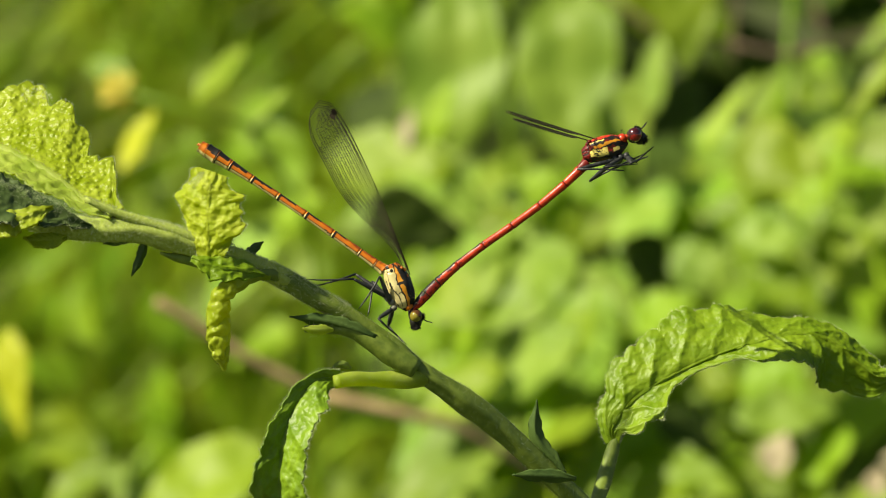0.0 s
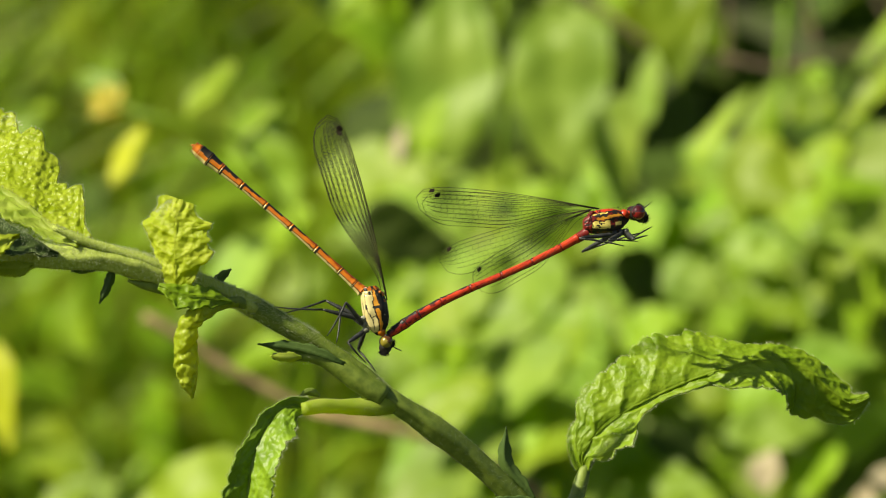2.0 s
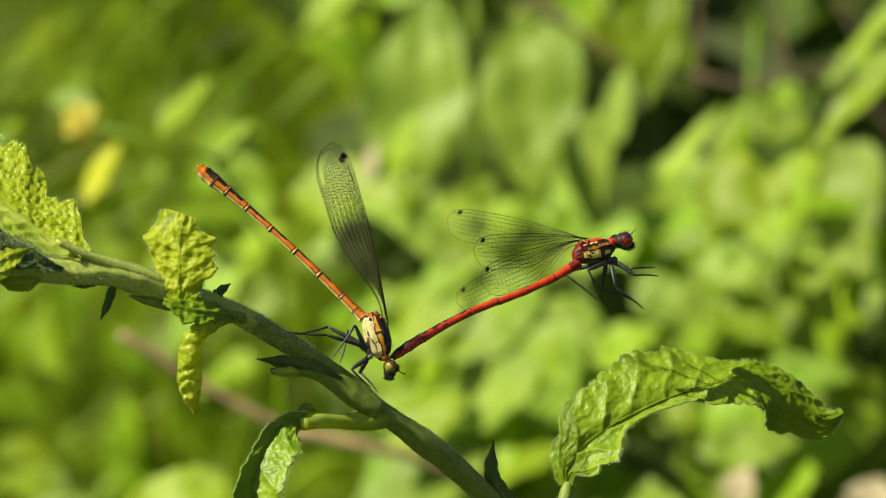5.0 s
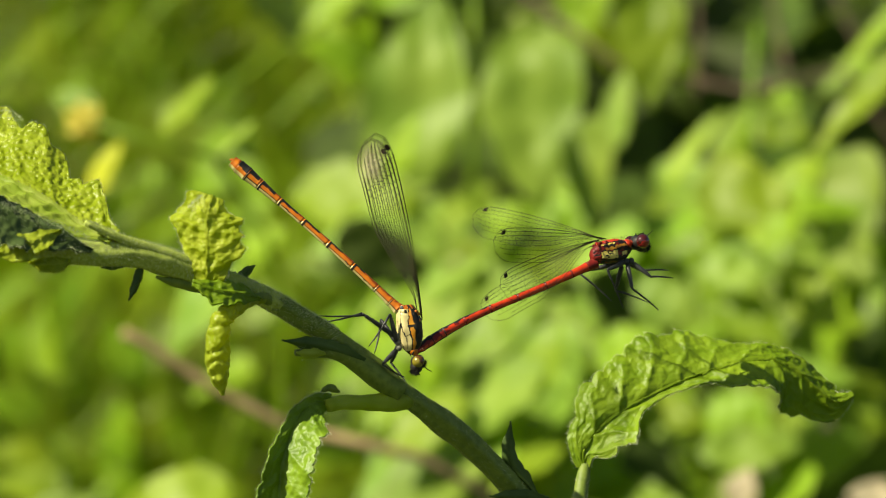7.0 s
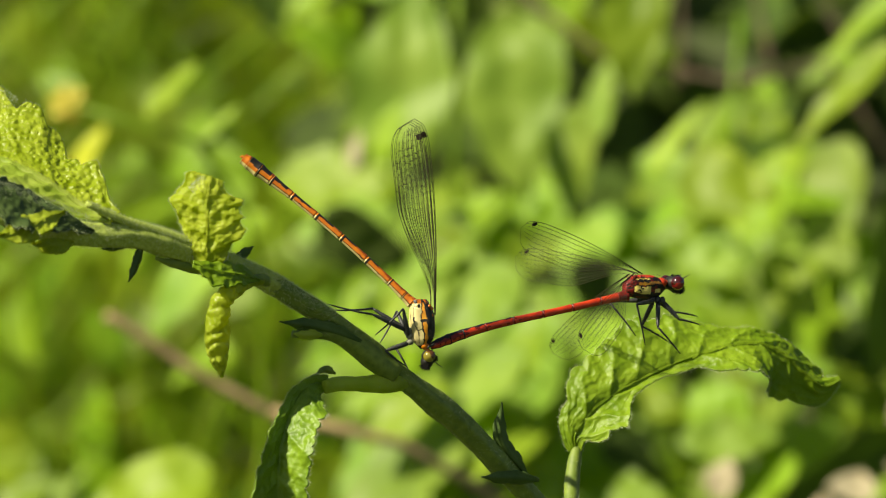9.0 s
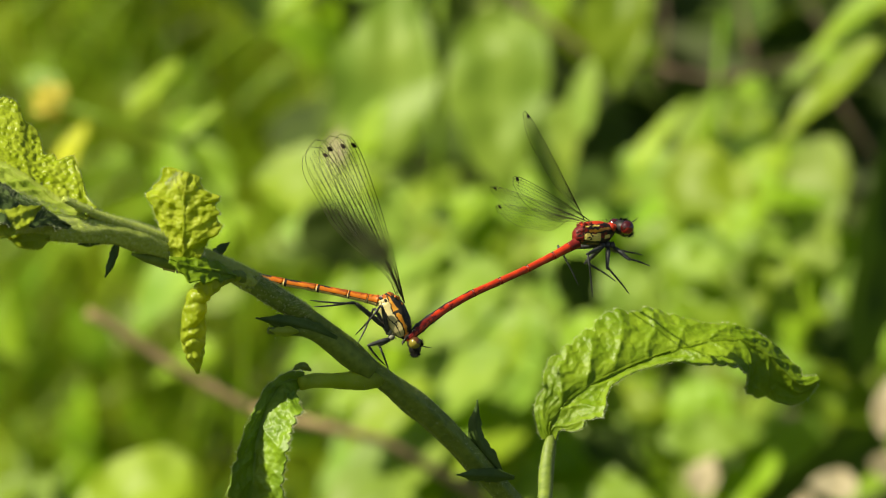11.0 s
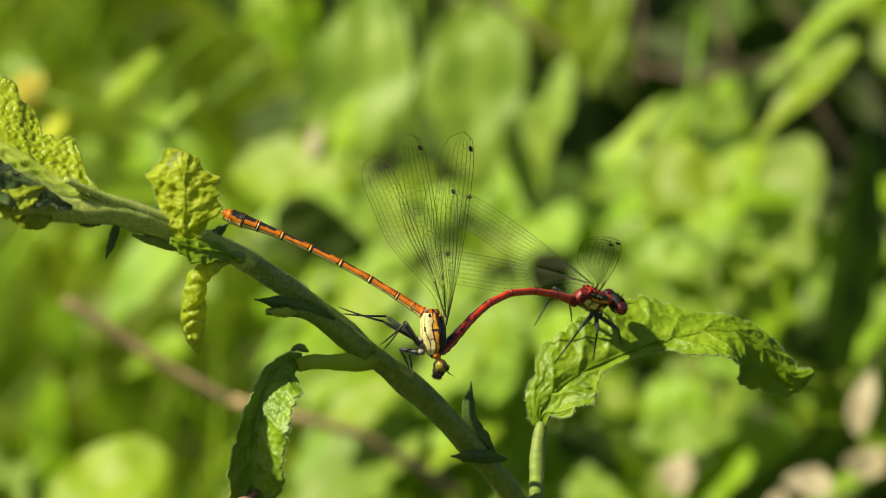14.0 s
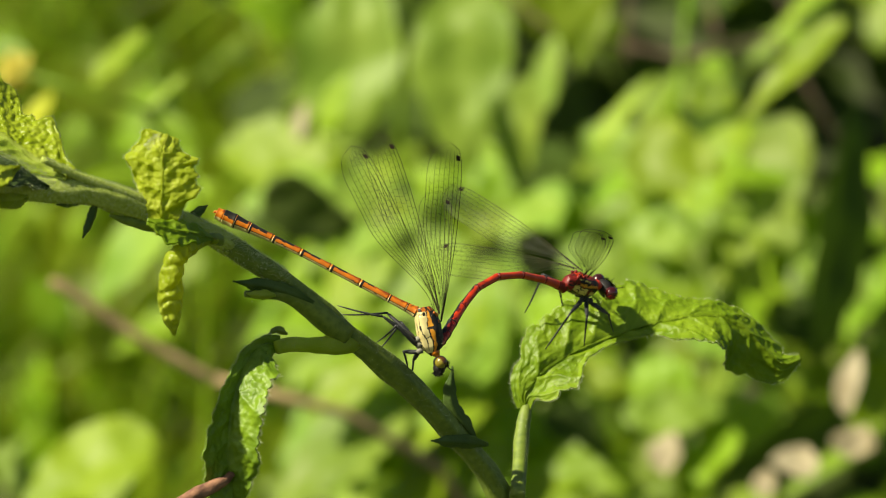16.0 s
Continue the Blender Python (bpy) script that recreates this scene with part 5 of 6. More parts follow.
def build_damselfly(sex):
    root = thing("damselfly", Matrix.Translation(ROOT), "female damselfly with orange black-ringed abdomen, gripping the stem" if sex == "female" else "male damselfly with slender bright red abdomen, clasping the female's neck", "damselfly", "mating pair")
    total = 26.6 if sex == "female" else 27.3
    got = {"root": root, "thorax": part("thorax", thorax_mesh(sex), None, root, "cream thorax with black and orange stripes" if sex == "female" else "black thorax with red and yellow stripes")}
    bm = bmesh.new()
    rng = random.Random(12)
    for _ in range(260):
        a, x = rng.uniform(0, 6.283), rng.uniform(0.2, 5.0)
        d = Vector((rng.uniform(-0.3, 0.6), math.sin(a), math.cos(a))).normalized()
        p = Vector((x, math.sin(a) * 1.10, 1.08 + 0.06 * x + math.cos(a) * 1.34))
        bm.faces.new([bm.verts.new((p + Vector((0.025, 0, 0))) * MM), bm.verts.new((p - Vector((0.025, 0, 0))) * MM), bm.verts.new((p + d * rng.uniform(0.12, 0.35)) * MM)])
    tagged(part("thorax_down", bm, M_GREY if sex == "female" else M_BLACK, root, "fine hairs on the thorax", smooth=False), kind="stuff")
    for k in range(3):
        for side in (-1, 1):
            bm = bmesh.new()
            ball(bm, (4.6 - 0.70 * k, side * 0.55, -0.35), (0.38, 0.34, 0.46), 0, 12, 8)
            part("hip", bm, M_GREY if sex == "female" else M_LEG, root, "dull grey hip" if sex == "female" else "")
    for x in (0.7, 1.5):
        for side in (-1, 1):
            bm = bmesh.new()
            ball(bm, (x, side * 0.46, 2.30), (0.26, 0.26, 0.24), 0, 10, 8)
            ball(bm, (x - 0.3, side * 0.70, 2.05), (0.2, 0.2, 0.22), 0, 10, 8)
            part("wing_hinge", bm, M_ORANGE if sex == "female" else M_MAROON, root)
    got["head"] = build_head(sex, root)
    got["segments"] = [part("abdomen_segment", segment_mesh(sex, k, total * SEGMENTS[k]), None, root) for k in range(10)]
    got["wings"] = []
    for k in range(4):
        membrane, veins, stigma = FORE if k in (0, 1) and sex == "female" or k in (0, 2) and sex == "male" else HIND
        w = part("wing", membrane, None, root, "clear netted wing")
        part("venation", veins, None, w, "fine dark wing veins")
        part("pterostigma", stigma, None, w, "dark spot near the wing tip")
        got["wings"].append(w)
    got["legs"] = []
    for k in range(3):
        for side in (-1, 1):
            got["legs"].append((k, side, part("thigh", LEGS[k][0], None, root, "black leg"), part("shin", LEGS[k][1], None, root, "spiny black shin")))
    return got


female = build_damselfly("female")
male = build_damselfly("male")


# ---- movement ----
def frame_of(x, up, at):
    """A pose at a place with +x along x and +z as near up as can be."""
    x = Vector(x).normalized()
    z = Vector(up) - x * Vector(up).dot(x)
    z.normalize()
    m = Matrix((x, z.cross(x), z)).transposed().to_4x4()
    m.translation = at
    return m


def way(angle, lean=0.0):
    """A direction at an angle in the upright plane across the view, leaning away from the viewer."""
    a, b = radians(angle), radians(lean)
    return Vector((math.cos(a) * math.cos(b), math.sin(b), math.sin(a) * math.cos(b)))


def abdomen_angles(*d):
    """The direction of each segment, from a few angles spread evenly from base to tip."""
    n, out, run = len(d), [], 0.0
    knots = [(i + 0.5) / n for i in range(n)]
    for f in SEGMENTS:
        s = (run + f / 2) / sum(SEGMENTS)
        run += f
        a = float(np.interp(s, knots, d))
        if s < knots[0]:
            a += 0.6 * n * (s - knots[0]) * (d[1] - d[0])
        elif s > knots[-1]:
            a += 0.6 * n * (s - knots[-1]) * (d[-1] - d[-2])
        out.append(a)
    return out


def bend_leg(hip, foot, thigh, shin, pole):
    """The poses of thigh and shin from a hip to a foot, the knee towards the pole."""
    line = foot - hip
    d = min(max(line.length, abs(thigh - shin) * 1.05), (thigh + shin) * 0.995)
    x = line.normalized()
    p = pole - x * pole.dot(x)
    p.normalize()
    c = (thigh * thigh + d * d - shin * shin) / (2 * thigh * d)
    knee = hip + x * (thigh * c) + p * (thigh * math.sqrt(max(0, 1 - c * c)))
    return frame_of(knee - hip, pole, hip), frame_of(hip + x * d - knee, pole, knee)


def shoot_pose(turn, lean):
    return Matrix.Translation(ROOT) @ pose(0, 0, 0, 0, 0, turn) @ pose(0, 0, 0, 0, lean, 0)


def leaf_pose(turn, lean, dx, dz, tip=0.0):
    """tip: how far the blade rolls over under the weight of the male."""
    return Matrix.Translation((LEAF_BASE + Vector((dx, 0, dz))) * MM) @ pose(0, 0, 0, 0, 0, turn) @ pose(0, 0, 0, 0, lean, 0) @ Matrix.Rotation(radians(tip), 4, Vector((-0.843, 0, -0.537)))


female_rows_a = [
    (0, -6.88, -2.52, -57.9, 144.8, 146.2, 147.6),
    (0.5, -6.49, -2.83, -58.5, 137.1, 142.4, 147.6),
    (1, -6.45, -1.34, -62.2, 145.4, 146.5, 147.8),
    (1.5, -6.37, -1.55, -63, 141, 143.1, 145.4),
    (2, -5.78, -1.84, -66.8, 138, 139.8, 141.4),
    (2.5, -5.52, -1.54, -63.2, 138.2, 141.3, 144.5),
    (3, -5.9, -1.71, -63.8, 139.3, 140.4, 142.1),
    (3.5, -5.6, -2.12, -66.5, 134.6, 136.2, 138.7),
    (4, -5.34, -2.32, -62.5, 132.9, 136.3, 140.7),
]
female_rows_b = [
    (6.5, -3.93, -4.54, -68.8, 138.4, 139.3, 140.5),
    (7, -3.41, -4.45, -71.6, 137.2, 139, 140.1),
    (7.5, -3.3, -4.53, -70.2, 137.7, 138.9, 140.4),
    (8, -3.29, -4.6, -57.2, 151.7, 152.4, 154.3),
    (8.5, -1.55, -5.26, -66.7, 144.3, 147.1, 149.5),
    (9, -1.26, -5.89, -73.7, 137.4, 140.4, 143.3),
    (9.5, -1.48, -5.57, -74.3, 135.9, 149.4, 144.9),
    (10, -0.79, -6.53, -75.3, 134.1, 140.2, 144.3),
    (10.2, -2.45, -5.51, -60.1, 154.9, 156.3, 157.7),
]
female_rows_c = [
    (12.5, -1.38, -7.5, -47.2, 178.2, 181.9, 185.9),
    (13, -0.15, -7.61, -56, 174.8, 178.4, 182),
    (13.5, 2.46, -7.98, -67.2, 137.7, 156.7, 174.6),
    (14, 3.36, -9.43, -72.1, 149.4, 155.4, 161.1),
    (14.5, 2.99, -10.37, -64.3, 148.5, 152.7, 159.6),
    (15, 2.92, -10.28, -64.9, 150.9, 150.7, 158.7),
    (15.5, 2.87, -10.27, -64.9, 150.9, 150.5, 158.8),
    (16, 5.04, -11.3, -65.1, 154.2, 154.2, 157.3),
]
female_rows = female_rows_a + female_rows_b + female_rows_c
male_rows_a = [
    (0, 17.26, 10.34, 1.1, 31, 223.8, 217.2, 214.3, 218.1, 226.5),
    (0.5, 18.68, 8.88, 1.9, 30.5, 221.6, 211.6, 210.8, 217, 227.4),
    (1, 18.91, 8.8, 3.5, 29.3, 215.5, 212.7, 211.8, 216.3, 223.7),
    (1.5, 20.01, 7.38, 7.4, 26, 217.1, 204.5, 205, 211.9, 222.1),
    (2, 21.08, 5.29, 10.4, 23.2, 209.3, 204.9, 202.1, 206, 214.1),
    (2.5, 20.8, 6.91, 13.2, 27.1, 217.8, 203.3, 203.3, 210.9, 220.3),
    (3, 20.49, 6.42, 13.7, 24.8, 212.7, 209.6, 208.4, 211.5, 217.5),
    (3.5, 21.57, 3.56, 14.5, 23.5, 204.8, 203.7, 202.9, 206.4, 214.2),
    (4, 21.46, 3.5, 17.3, 26.5, 210.5, 197.4, 199.8, 209.3, 213.5),
]
male_rows_b = [
    (6.5, 20.44, 1.94, 26.3, 27.1, 207.4, 205.5, 202.9, 206.1, 213.9),
    (7, 20.55, 1.3, 26.4, 25.9, 205.1, 203.4, 202.2, 206.1, 213.5),
    (7.5, 21.15, 1.58, 25.8, 23.1, 207.5, 204.5, 200.9, 205.3, 217.1),
    (8, 19.63, 6.04, 24.7, 26.8, 217.3, 216.1, 214.8, 217.8, 224.8),
    (8.5, 24.49, -0.68, 24.2, 21.6, 200.5, 199.6, 198.3, 200.9, 208.5),
    (9, 24.99, -4.51, 24.8, 15.5, 193.6, 193.3, 192.6, 194.6, 201.3),
    (9.5, 24.57, -2.35, 25.2, 16.6, 202.9, 193.2, 191.1, 198.5, 209.6),
    (10, 25.87, -4.83, 23.3, 15.5, 195.1, 193.9, 191.9, 195.3, 205),
    (10.2, 21.66, 4.43, 22.7, 27.9, 217.8, 215.9, 212.4, 216.6, 223.9),
]
male_rows_c = [
    (12.5, 22.07, -7.73, 42.5, 1.8, 172.8, 174.7, 185.4, 198.9, 212.8),
    (13, 21.74, -8.14, 43.1, 4.6, 163.8, 173.9, 190.5, 205.9, 219.5),
    (13.5, 22.74, -7.31, 43.5, -2.4, 166.1, 175.5, 196.3, 215.5, 226.6),
    (14, 22.62, -7.59, 43.3, -0.7, 165, 178.6, 205.2, 226.5, 229.3),
    (14.5, 22.78, -7.91, 42.4, 2, 166.1, 176.7, 202.6, 226.8, 230.2),
    (15, 22.79, -7.99, 42, 2, 165.6, 176.1, 201.8, 227.4, 233),
    (15.5, 22.73, -8.06, 42, 2.1, 165.2, 175.6, 201.6, 227.5, 233.1),
    (16, 23.67, -7.99, 42, 1.1, 162.5, 175.3, 208.2, 238.3, 238.4),
]
male_rows = male_rows_a + male_rows_b + male_rows_c
female_wing_rows_a = [
    (0, 114.1, 0.98, 115.3, 0.98, 114.7, 0.98, 115.9, 0.98),
    (0.5, 110.8, 0.98, 112, 0.98, 111.4, 0.98, 112.6, 0.98),
    (1, 107.2, 0.96, 108.4, 0.96, 107.8, 0.96, 109, 0.96),
    (1.5, 105.2, 0.96, 106.4, 0.96, 105.8, 0.96, 107, 0.96),
    (2, 104.5, 0.97, 105.7, 0.97, 105.1, 0.97, 106.3, 0.97),
    (2.5, 104.9, 0.95, 106.1, 0.95, 105.5, 0.95, 106.7, 0.95),
    (3, 104.5, 1, 105.7, 1, 105.1, 1, 106.3, 1),
    (3.5, 101.7, 1, 102.9, 1, 102.3, 1, 103.5, 1),
    (4, 102.6, 0.99, 103.8, 0.99, 103.2, 0.99, 104.4, 0.99),
]
female_wing_rows_b = [
    (6.5, 103.2, 0.94, 104.4, 0.94, 103.8, 0.94, 105, 0.94),
    (7, 101.2, 0.96, 102.4, 0.96, 101.8, 0.96, 103, 0.96),
    (7.5, 101.1, 0.97, 102.3, 0.97, 101.7, 0.97, 102.9, 0.97),
    (8, 109.1, 0.89, 110.3, 0.89, 109.7, 0.89, 110.9, 0.89),
    (8.5, 99.8, 0.99, 101, 0.99, 100.4, 0.99, 101.6, 0.99),
    (9, 93.9, 0.99, 95.1, 0.99, 94.5, 0.99, 95.7, 0.99),
    (9.5, 95.1, 0.98, 96.3, 0.98, 95.7, 0.98, 96.9, 0.98),
    (10, 93.7, 1, 94.9, 1, 94.3, 1, 95.5, 1),
    (10.2, 105.7, 0.93, 106.9, 0.93, 106.3, 0.93, 107.5, 0.93),
]
female_wing_rows_c = [
    (12.5, 109.7, 0.86, 113.4, 0.95, 122.1, 0.93, 128.4, 0.98),
    (13, 101.9, 0.82, 106.9, 0.94, 113, 0.99, 121, 1),
    (13.5, 86.4, 0.95, 87.2, 0.8, 103.3, 0.97, 112.7, 0.9),
    (14, 83.7, 0.97, 86.1, 0.75, 100.1, 0.98, 112, 0.94),
    (14.5, 87, 0.92, 93.5, 0.76, 106.4, 1, 115.7, 0.99),
    (15, 88.8, 0.92, 94.9, 0.74, 107.5, 1, 116.5, 0.99),
    (16, 86, 0.89, 85.3, 0.67, 107.1, 1, 116.1, 1),
]
female_wing_rows = female_wing_rows_a + female_wing_rows_b + female_wing_rows_c
male_wing_rows_a = [
    (0, 163, -0.5, 163.6, -0.44, 162.4, -0.48, 164, -0.42),
    (0.5, 162.5, -0.5, 163.1, -0.44, 161.9, -0.48, 163.5, -0.42),
    (1, 161.3, -0.5, 161.9, -0.44, 160.7, -0.48, 162.3, -0.42),
    (1.5, 158, -0.5, 158.6, -0.44, 157.4, -0.48, 159, -0.42),
    (2, 172.9, 0.93, 195.2, 0.85, 175.1, 0.9, 207, 0.74),
    (2.5, 159.1, -0.5, 159.7, -0.44, 158.5, -0.48, 160.1, -0.42),
    (3, 156.8, -0.5, 157.4, -0.44, 156.2, -0.48, 157.8, -0.42),
    (3.5, 166.3, 0.72, 201.8, 0.55, 174.5, 0.62, 202.3, 0.46),
    (4, 165.6, 0.74, 202.9, 0.7, 181.1, 0.71, 195.3, 0.61),
]
male_wing_rows_b = [
    (6.5, 164.8, 0.65, 206.3, 0.7, 180.5, 0.48, 197.1, 0.58),
    (7, 163.6, 0.67, 208.3, 0.71, 176.8, 0.6, 199.6, 0.61),
    (7.5, 165.1, 0.65, 202.3, 0.71, 177.7, 0.53, 195.1, 0.63),
    (8, 158.8, -0.5, 159.4, -0.44, 158.2, -0.48, 159.8, -0.42),
    (8.5, 153.6, -0.5, 154.2, -0.44, 153, -0.48, 154.6, -0.42),
    (9, 167.8, 0.61, 224.5, 0.58, 157.1, 0.69, 224.3, 0.5),
    (9.5, 164.6, 0.59, 191.8, 0.69, 156.8, 0.76, 210.1, 0.59),
    (10, 165.1, 0.7, 209.1, 0.59, 150.3, 0.66, 209.6, 0.47),
    (10.2, 159.9, -0.5, 160.5, -0.44, 159.3, -0.48, 160.9, -0.42),
]
male_wing_rows_c = [
    (12.5, 145.8, 0.88, 168.2, 0.88, 76.6, 0.35, 78.8, 0.342),
    (13, 142.8, 0.83, 167.3, 0.86, 82.3, 0.32, 84.5, 0.312),
    (13.5, 141.1, 0.82, 165.9, 0.83, 82.6, 0.32, 84.8, 0.312),
    (14, 144.6, 0.86, 169.1, 0.84, 80.8, 0.27, 83, 0.262),
    (14.5, 144.6, 0.83, 169.8, 0.84, 86.2, 0.27, 88.4, 0.262),
    (15, 145.3, 0.84, 170.8, 0.85, 85.7, 0.25, 87.9, 0.242),
    (16, 145.6, 0.82, 170.8, 0.77, 73.8, 0.23, 76, 0.222),
]
male_wing_rows = male_wing_rows_a + male_wing_rows_b + male_wing_rows_c


# the feet of the male against his body, front to hind: drawn up, hanging, standing
MALE_FEET = {"tucked": ((7.6, 0.8, -0.5), (6.2, 1.2, -1.1), (4.4, 1.6, -1.5)), "hanging": ((10.2, 1.3, -2.6), (7.2, 2.0, -6.2), (2.2, 2.2, -5.4)), "standing": ((9.2, 3.0, -1.8), (5.4, 3.6, -4.6), (-0.2, 3.6, -6.6))}


def key_damselfly(got, rows_, wing_rows, sex, shoot_at):
    total = 26.6 if sex == "female" else 27.3
    lines = {"root": [], "head": [], "segments": [[] for _ in range(10)], "wings": [[] for _ in range(4)], "legs": [[] for _ in range(6)]}
    roots = {}
    for row in rows_:
        if sex == "female":
            t, x, z, body, *d = row
            lean, y = 5.0, 0.0
        else:
            t, x, z, lean, body, *d = row
            y = total * math.sin(radians(lean))
        body -= 14 if sex == "female" else 18
        face = way(body, 0.0 if sex == "female" else lean)
        roll = 0.0 if sex == "female" or t < 12 else radians(26)
        m = frame_of(face, way(body + 90) * math.cos(roll) - Vector((0, math.sin(roll), 0)), Vector((x, y, z)) * MM + Vector((0, 0, 0.6)))
        roots[t] = m
        inv = m.inverted()
        lines["root"].append((t, m))
        lines["head"].append((t, pose((5.5 if sex == "female" else 5.15) * MM, 0, (1.65 if sex == "female" else 1.85) * MM, 0, -12 if sex == "female" else 4, 0)))
        at = m.translation.copy()
        for k, a in enumerate(abdomen_angles(*d)):
            v = way(a, lean if sex == "female" else -lean)
            lines["segments"][k].append((t, inv @ frame_of(v, way(a - 90), at)))
            at = at + v * total * SEGMENTS[k] / sum(SEGMENTS) * MM
        for n, (k, side, thigh, shin) in enumerate(got["legs"]):
            hip = Vector((4.7 - 0.70 * k, side * 0.60, -0.50)) * MM
            a, b = (v * MM for v in LEG_SIZES[k])
            if sex == "female":
                s = shoot_at(t)
                neck = s.inverted() @ (m @ (Vector((5.6, 0, -0.5)) * MM))
                i = min(range(len(STEM)), key=lambda q: (STEM[q] - neck).length)
                i = max(2, min(118, i + (3, -4, -13)[k] + side))
                t_ = (STEM[i + 1] - STEM[i - 1]).normalized()
                over = Vector((-t_.z, 0, t_.x)) * (1 if t_.x > 0 else -1)
                foot = inv @ (s @ (STEM[i] + over * (1.2, 1.3, 1.25)[k] * MM + Vector((0, side * 0.8 * MM, 0))))
                pole = inv.to_3x3() @ Vector((-0.75, side * 0.5, 0.9))
            else:
                ease = lambda u: u * u * (3 - 2 * u)
                u1 = ease(min(1, max(0, (t - 3.0) / 0.8)))
                u2 = ease(min(1, max(0, (t - 10.0) / 2.0)))
                f0, f1, f2 = (Vector(MALE_FEET[v][k]) for v in ("tucked", "hanging", "standing"))
                foot = f0.lerp(f1, u1).lerp(f2, u2)
                foot = Vector((foot.x + 0.5 * side, foot.y * side, foot.z + 0.5 * side)) * MM
                pole = Vector((-0.6 + 0.4 * (k == 0), side * 0.5, 0.35 if u2 > 0.5 else -0.5))
                tuck = ((0.3, 1.2, -0.4), (-1.5, 2.2, -0.6), (-3.9, 1.8, -1.0))[k]
                pole = Vector((tuck[0], side * tuck[1], tuck[2])).normalized().lerp(pole, u1)
            p, q = bend_leg(hip, foot, a, b, pole)
            lines["legs"][n].append((t, (p, q)))
    for row in wing_rows:
        t = row[0]
        m = roots[t]
        inv = m.inverted()
        for k in range(4):
            angle, ratio = row[1 + 2 * k], row[2 + 2 * k]
            side = (-1, 1, -1, 1)[k] if sex == "female" else (1, 1, -1, -1)[k]
            depth = side * math.sqrt(max(0.0004, 1 - ratio * ratio))
            x = Vector((math.cos(radians(angle)) * abs(ratio), depth, math.sin(radians(angle)) * abs(ratio))).normalized()
            trail = Vector((-math.sin(radians(angle)), 0, math.cos(radians(angle))))
            if ratio < 0:
                # beating: the blade is turned edge-on to the viewer
                away = Vector((0.036, 1.0, 0.026)) * side
                x = (Vector((x.x, 0, x.z)) + away * abs(depth)).normalized()
                trail = trail * 0.03 + away
            fore = k in (0, 1) if sex == "female" else k in (0, 2)
            hinge = Vector((1.5 if fore else 0.7, side * 0.5, 2.4))
            lines["wings"][k].append((t, inv @ frame_of(x, trail, m @ (hinge * MM))))
    walk(got["root"], lines["root"])
    walk(got["head"], lines["head"])
    for ob, line in zip(got["segments"], lines["segments"]):
        walk(ob, line)
    for ob, line in zip(got["wings"], lines["wings"]):
        walk(ob, line)
    for (k, side, thigh, shin), line in zip(got["legs"], lines["legs"]):
        walk(thigh, [(t, p) for t, (p, q) in line])
        walk(shin, [(t, q) for t, (p, q) in line])


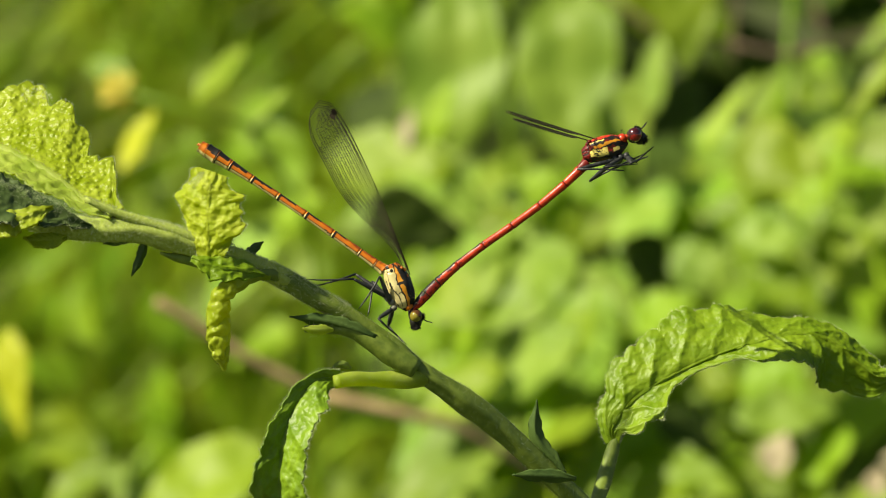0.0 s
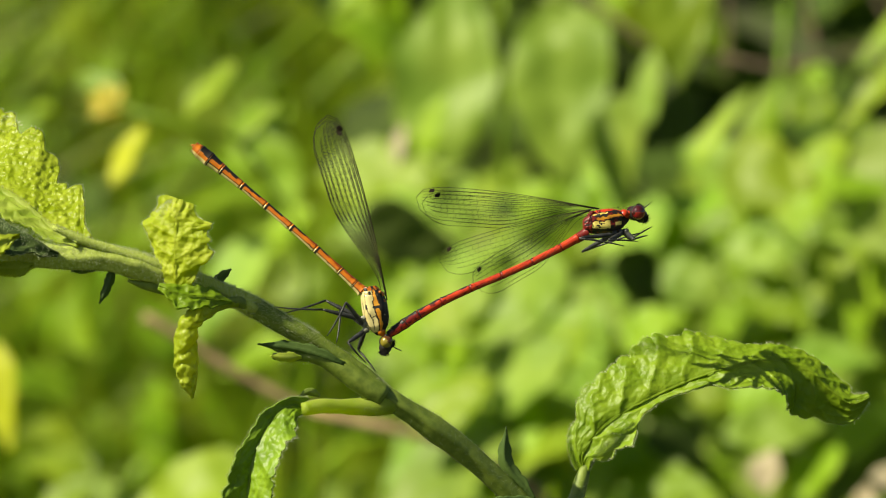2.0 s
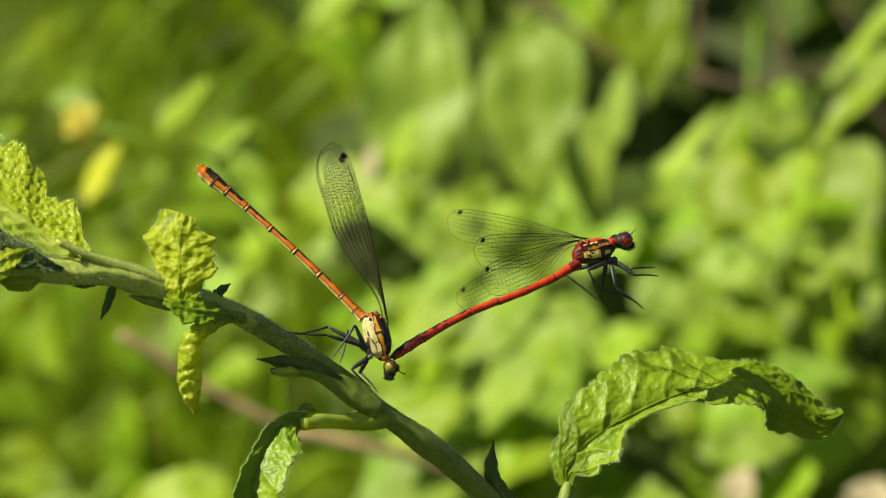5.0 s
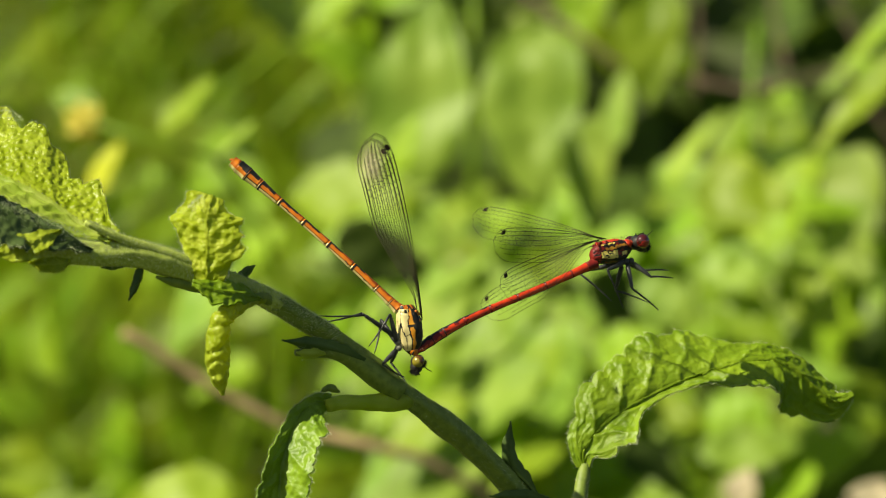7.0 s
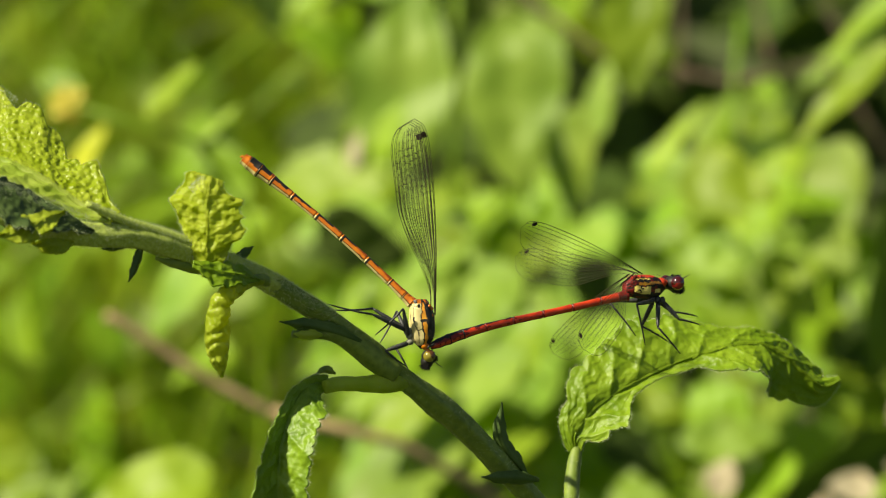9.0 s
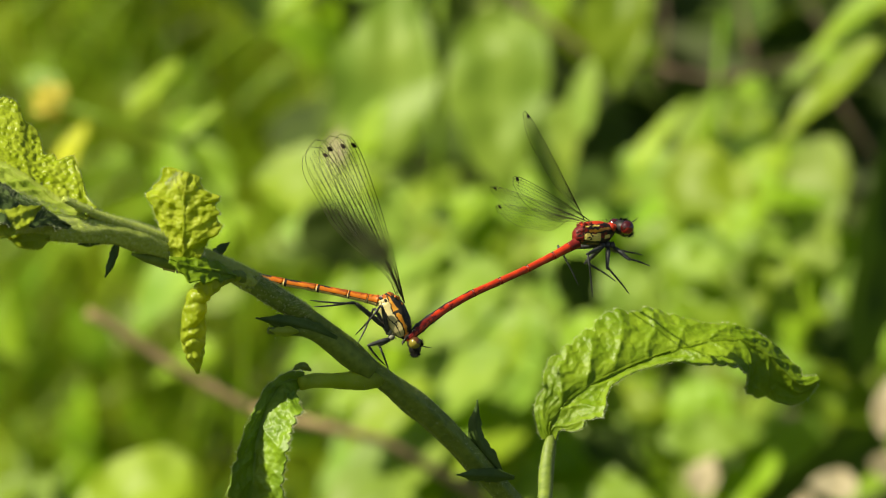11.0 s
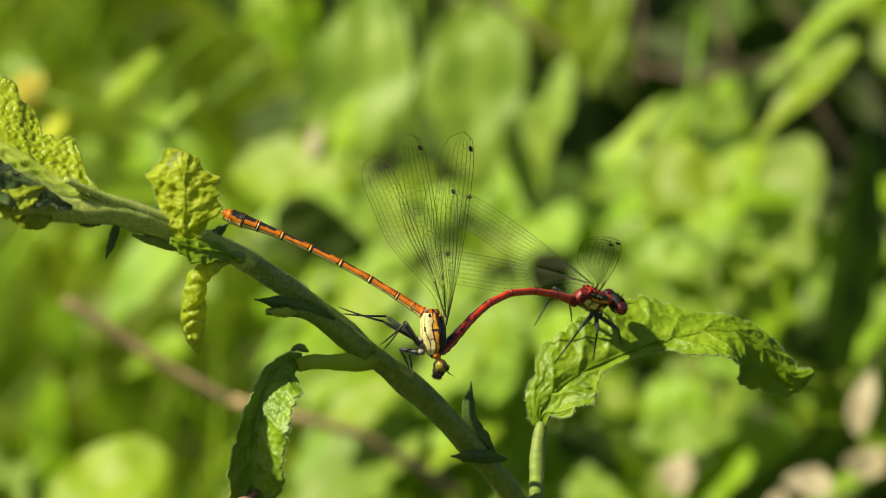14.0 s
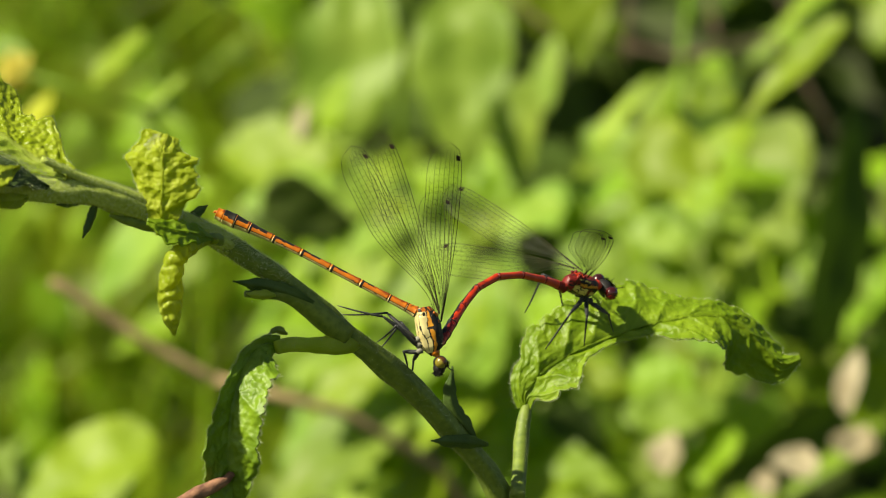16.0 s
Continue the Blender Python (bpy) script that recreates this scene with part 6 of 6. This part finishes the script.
def motions():
    shoot_rows = [
        (0, shoot_pose(10.41, -0.07)),
        (0.5, shoot_pose(9.79, -0.19)),
        (1, shoot_pose(9.85, 0.00)),
        (1.5, shoot_pose(9.29, 0.00)),
        (2, shoot_pose(9.75, -0.34)),
        (2.5, shoot_pose(9.58, 0.29)),
        (3, shoot_pose(11.55, 0.36)),
        (3.5, shoot_pose(13.34, -0.26)),
        (4, shoot_pose(15.67, 0.02)),
        (6.5, shoot_pose(20.74, -0.78)),
        (7, shoot_pose(22.27, -0.77)),
        (7.5, shoot_pose(23.34, -0.89)),
        (8, shoot_pose(24.21, -0.68)),
        (8.5, shoot_pose(24.94, -1.42)),
        (9, shoot_pose(24.87, -1.35)),
        (9.5, shoot_pose(25.44, -1.16)),
        (10, shoot_pose(24.93, -1.11)),
        (12.5, shoot_pose(26.03, -1.31)),
        (13, shoot_pose(26.40, -1.57)),
        (13.5, shoot_pose(26.67, -1.69)),
        (14, shoot_pose(26.67, -1.73)),
        (14.5, shoot_pose(26.06, -1.45)),
        (15, shoot_pose(26.22, -1.27)),
        (15.5, shoot_pose(25.43, -1.16)),
        (16, shoot_pose(25.17, -0.99)),
    ]
    walk(shoot, shoot_rows)
    walk(arched_leaf, [
        (0, leaf_pose(-2.88, 0.02, 0.70, -0.08, 0)),
        (0.5, leaf_pose(-2.66, -0.18, 0.68, -0.08, 0)),
        (1, leaf_pose(-3.49, -0.44, 0.76, -0.02, 0)),
        (1.5, leaf_pose(-3.52, -0.15, 0.51, -0.05, 0)),
        (2, leaf_pose(-3.58, 0.05, 0.55, -0.17, 0)),
        (2.5, leaf_pose(-2.64, -0.17, 0.61, 0.04, 0)),
        (3, leaf_pose(-4.16, 0.35, 0.83, -0.11, 0)),
        (3.5, leaf_pose(-5.94, -0.08, 1.15, -0.12, 0)),
        (4, leaf_pose(-7.09, 0.22, 1.49, -0.21, 0)),
        (6.5, leaf_pose(-5.86, 0.33, 2.53, -0.68, 0)),
        (7, leaf_pose(-7.26, 0.53, 2.85, -0.65, 0)),
        (7.5, leaf_pose(-8.57, 0.55, 2.97, -0.73, 0)),
        (8, leaf_pose(-8.11, 0.74, 3.35, -0.75, 0)),
        (8.5, leaf_pose(-8.45, 0.76, 3.68, -1.00, 0)),
        (9, leaf_pose(-7.89, 0.67, 3.60, -1.00, 0)),
        (9.5, leaf_pose(-9.28, 0.83, 3.69, -0.58, 0)),
        (10, leaf_pose(-7.75, 2.58, 3.60, 0.17, 0)),
        (12.5, leaf_pose(-13.06, 2.55, 3.47, -0.16, 0)),
        (13, leaf_pose(-13.58, 3.07, 3.41, -0.30, 0)),
        (13.5, leaf_pose(-14.58, 3.96, 3.52, -0.26, 0)),
        (14, leaf_pose(-13.38, 3.73, 3.63, -0.38, 0)),
        (14.5, leaf_pose(-14.32, 3.17, 3.36, -0.20, 0)),
        (15, leaf_pose(-14.40, 3.11, 3.48, -0.26, 0)),
        (15.5, leaf_pose(-13.87, 3.18, 3.28, -0.17, 0)),
        (16, leaf_pose(-12.50, 3.70, 3.72, -0.05, 0)),
    ])
    walk(arched_stalk, [
        (0, Matrix.Translation((-0.00215, 0, 0.00057))),
        (0.5, Matrix.Translation((-0.00217, 0, 0.00057))),
        (1, Matrix.Translation((-0.00209, 0, 0.00063))),
        (1.5, Matrix.Translation((-0.00234, 0, 0.00060))),
        (2, Matrix.Translation((-0.00230, 0, 0.00048))),
        (2.5, Matrix.Translation((-0.00224, 0, 0.00069))),
        (3, Matrix.Translation((-0.00202, 0, 0.00054))),
        (3.5, Matrix.Translation((-0.00170, 0, 0.00053))),
        (4, Matrix.Translation((-0.00136, 0, 0.00043))),
        (6.5, Matrix.Translation((-0.00032, 0, -0.00003))),
        (7, Matrix.Translation((0.00000, 0, 0.00000))),
        (7.5, Matrix.Translation((0.00012, 0, -0.00009))),
        (8, Matrix.Translation((0.00050, 0, -0.00010))),
        (8.5, Matrix.Translation((0.00083, 0, -0.00035))),
        (9, Matrix.Translation((0.00075, 0, -0.00035))),
        (9.5, Matrix.Translation((0.00084, 0, 0.00007))),
        (10, Matrix.Translation((0.00075, 0, 0.00082))),
        (12.5, Matrix.Translation((0.00062, 0, 0.00049))),
        (13, Matrix.Translation((0.00056, 0, 0.00035))),
        (13.5, Matrix.Translation((0.00067, 0, 0.00039))),
        (14, Matrix.Translation((0.00078, 0, 0.00027))),
        (14.5, Matrix.Translation((0.00051, 0, 0.00045))),
        (15, Matrix.Translation((0.00063, 0, 0.00039))),
        (15.5, Matrix.Translation((0.00043, 0, 0.00048))),
        (16, Matrix.Translation((0.00087, 0, 0.00060))),
    ])
    places = dict(shoot_rows)
    near = lambda t: places[min(places, key=lambda q: abs(q - t))]
    key_damselfly(female, female_rows, female_wing_rows, "female", near)
    key_damselfly(male, male_rows, male_wing_rows, "male", near)


motions()
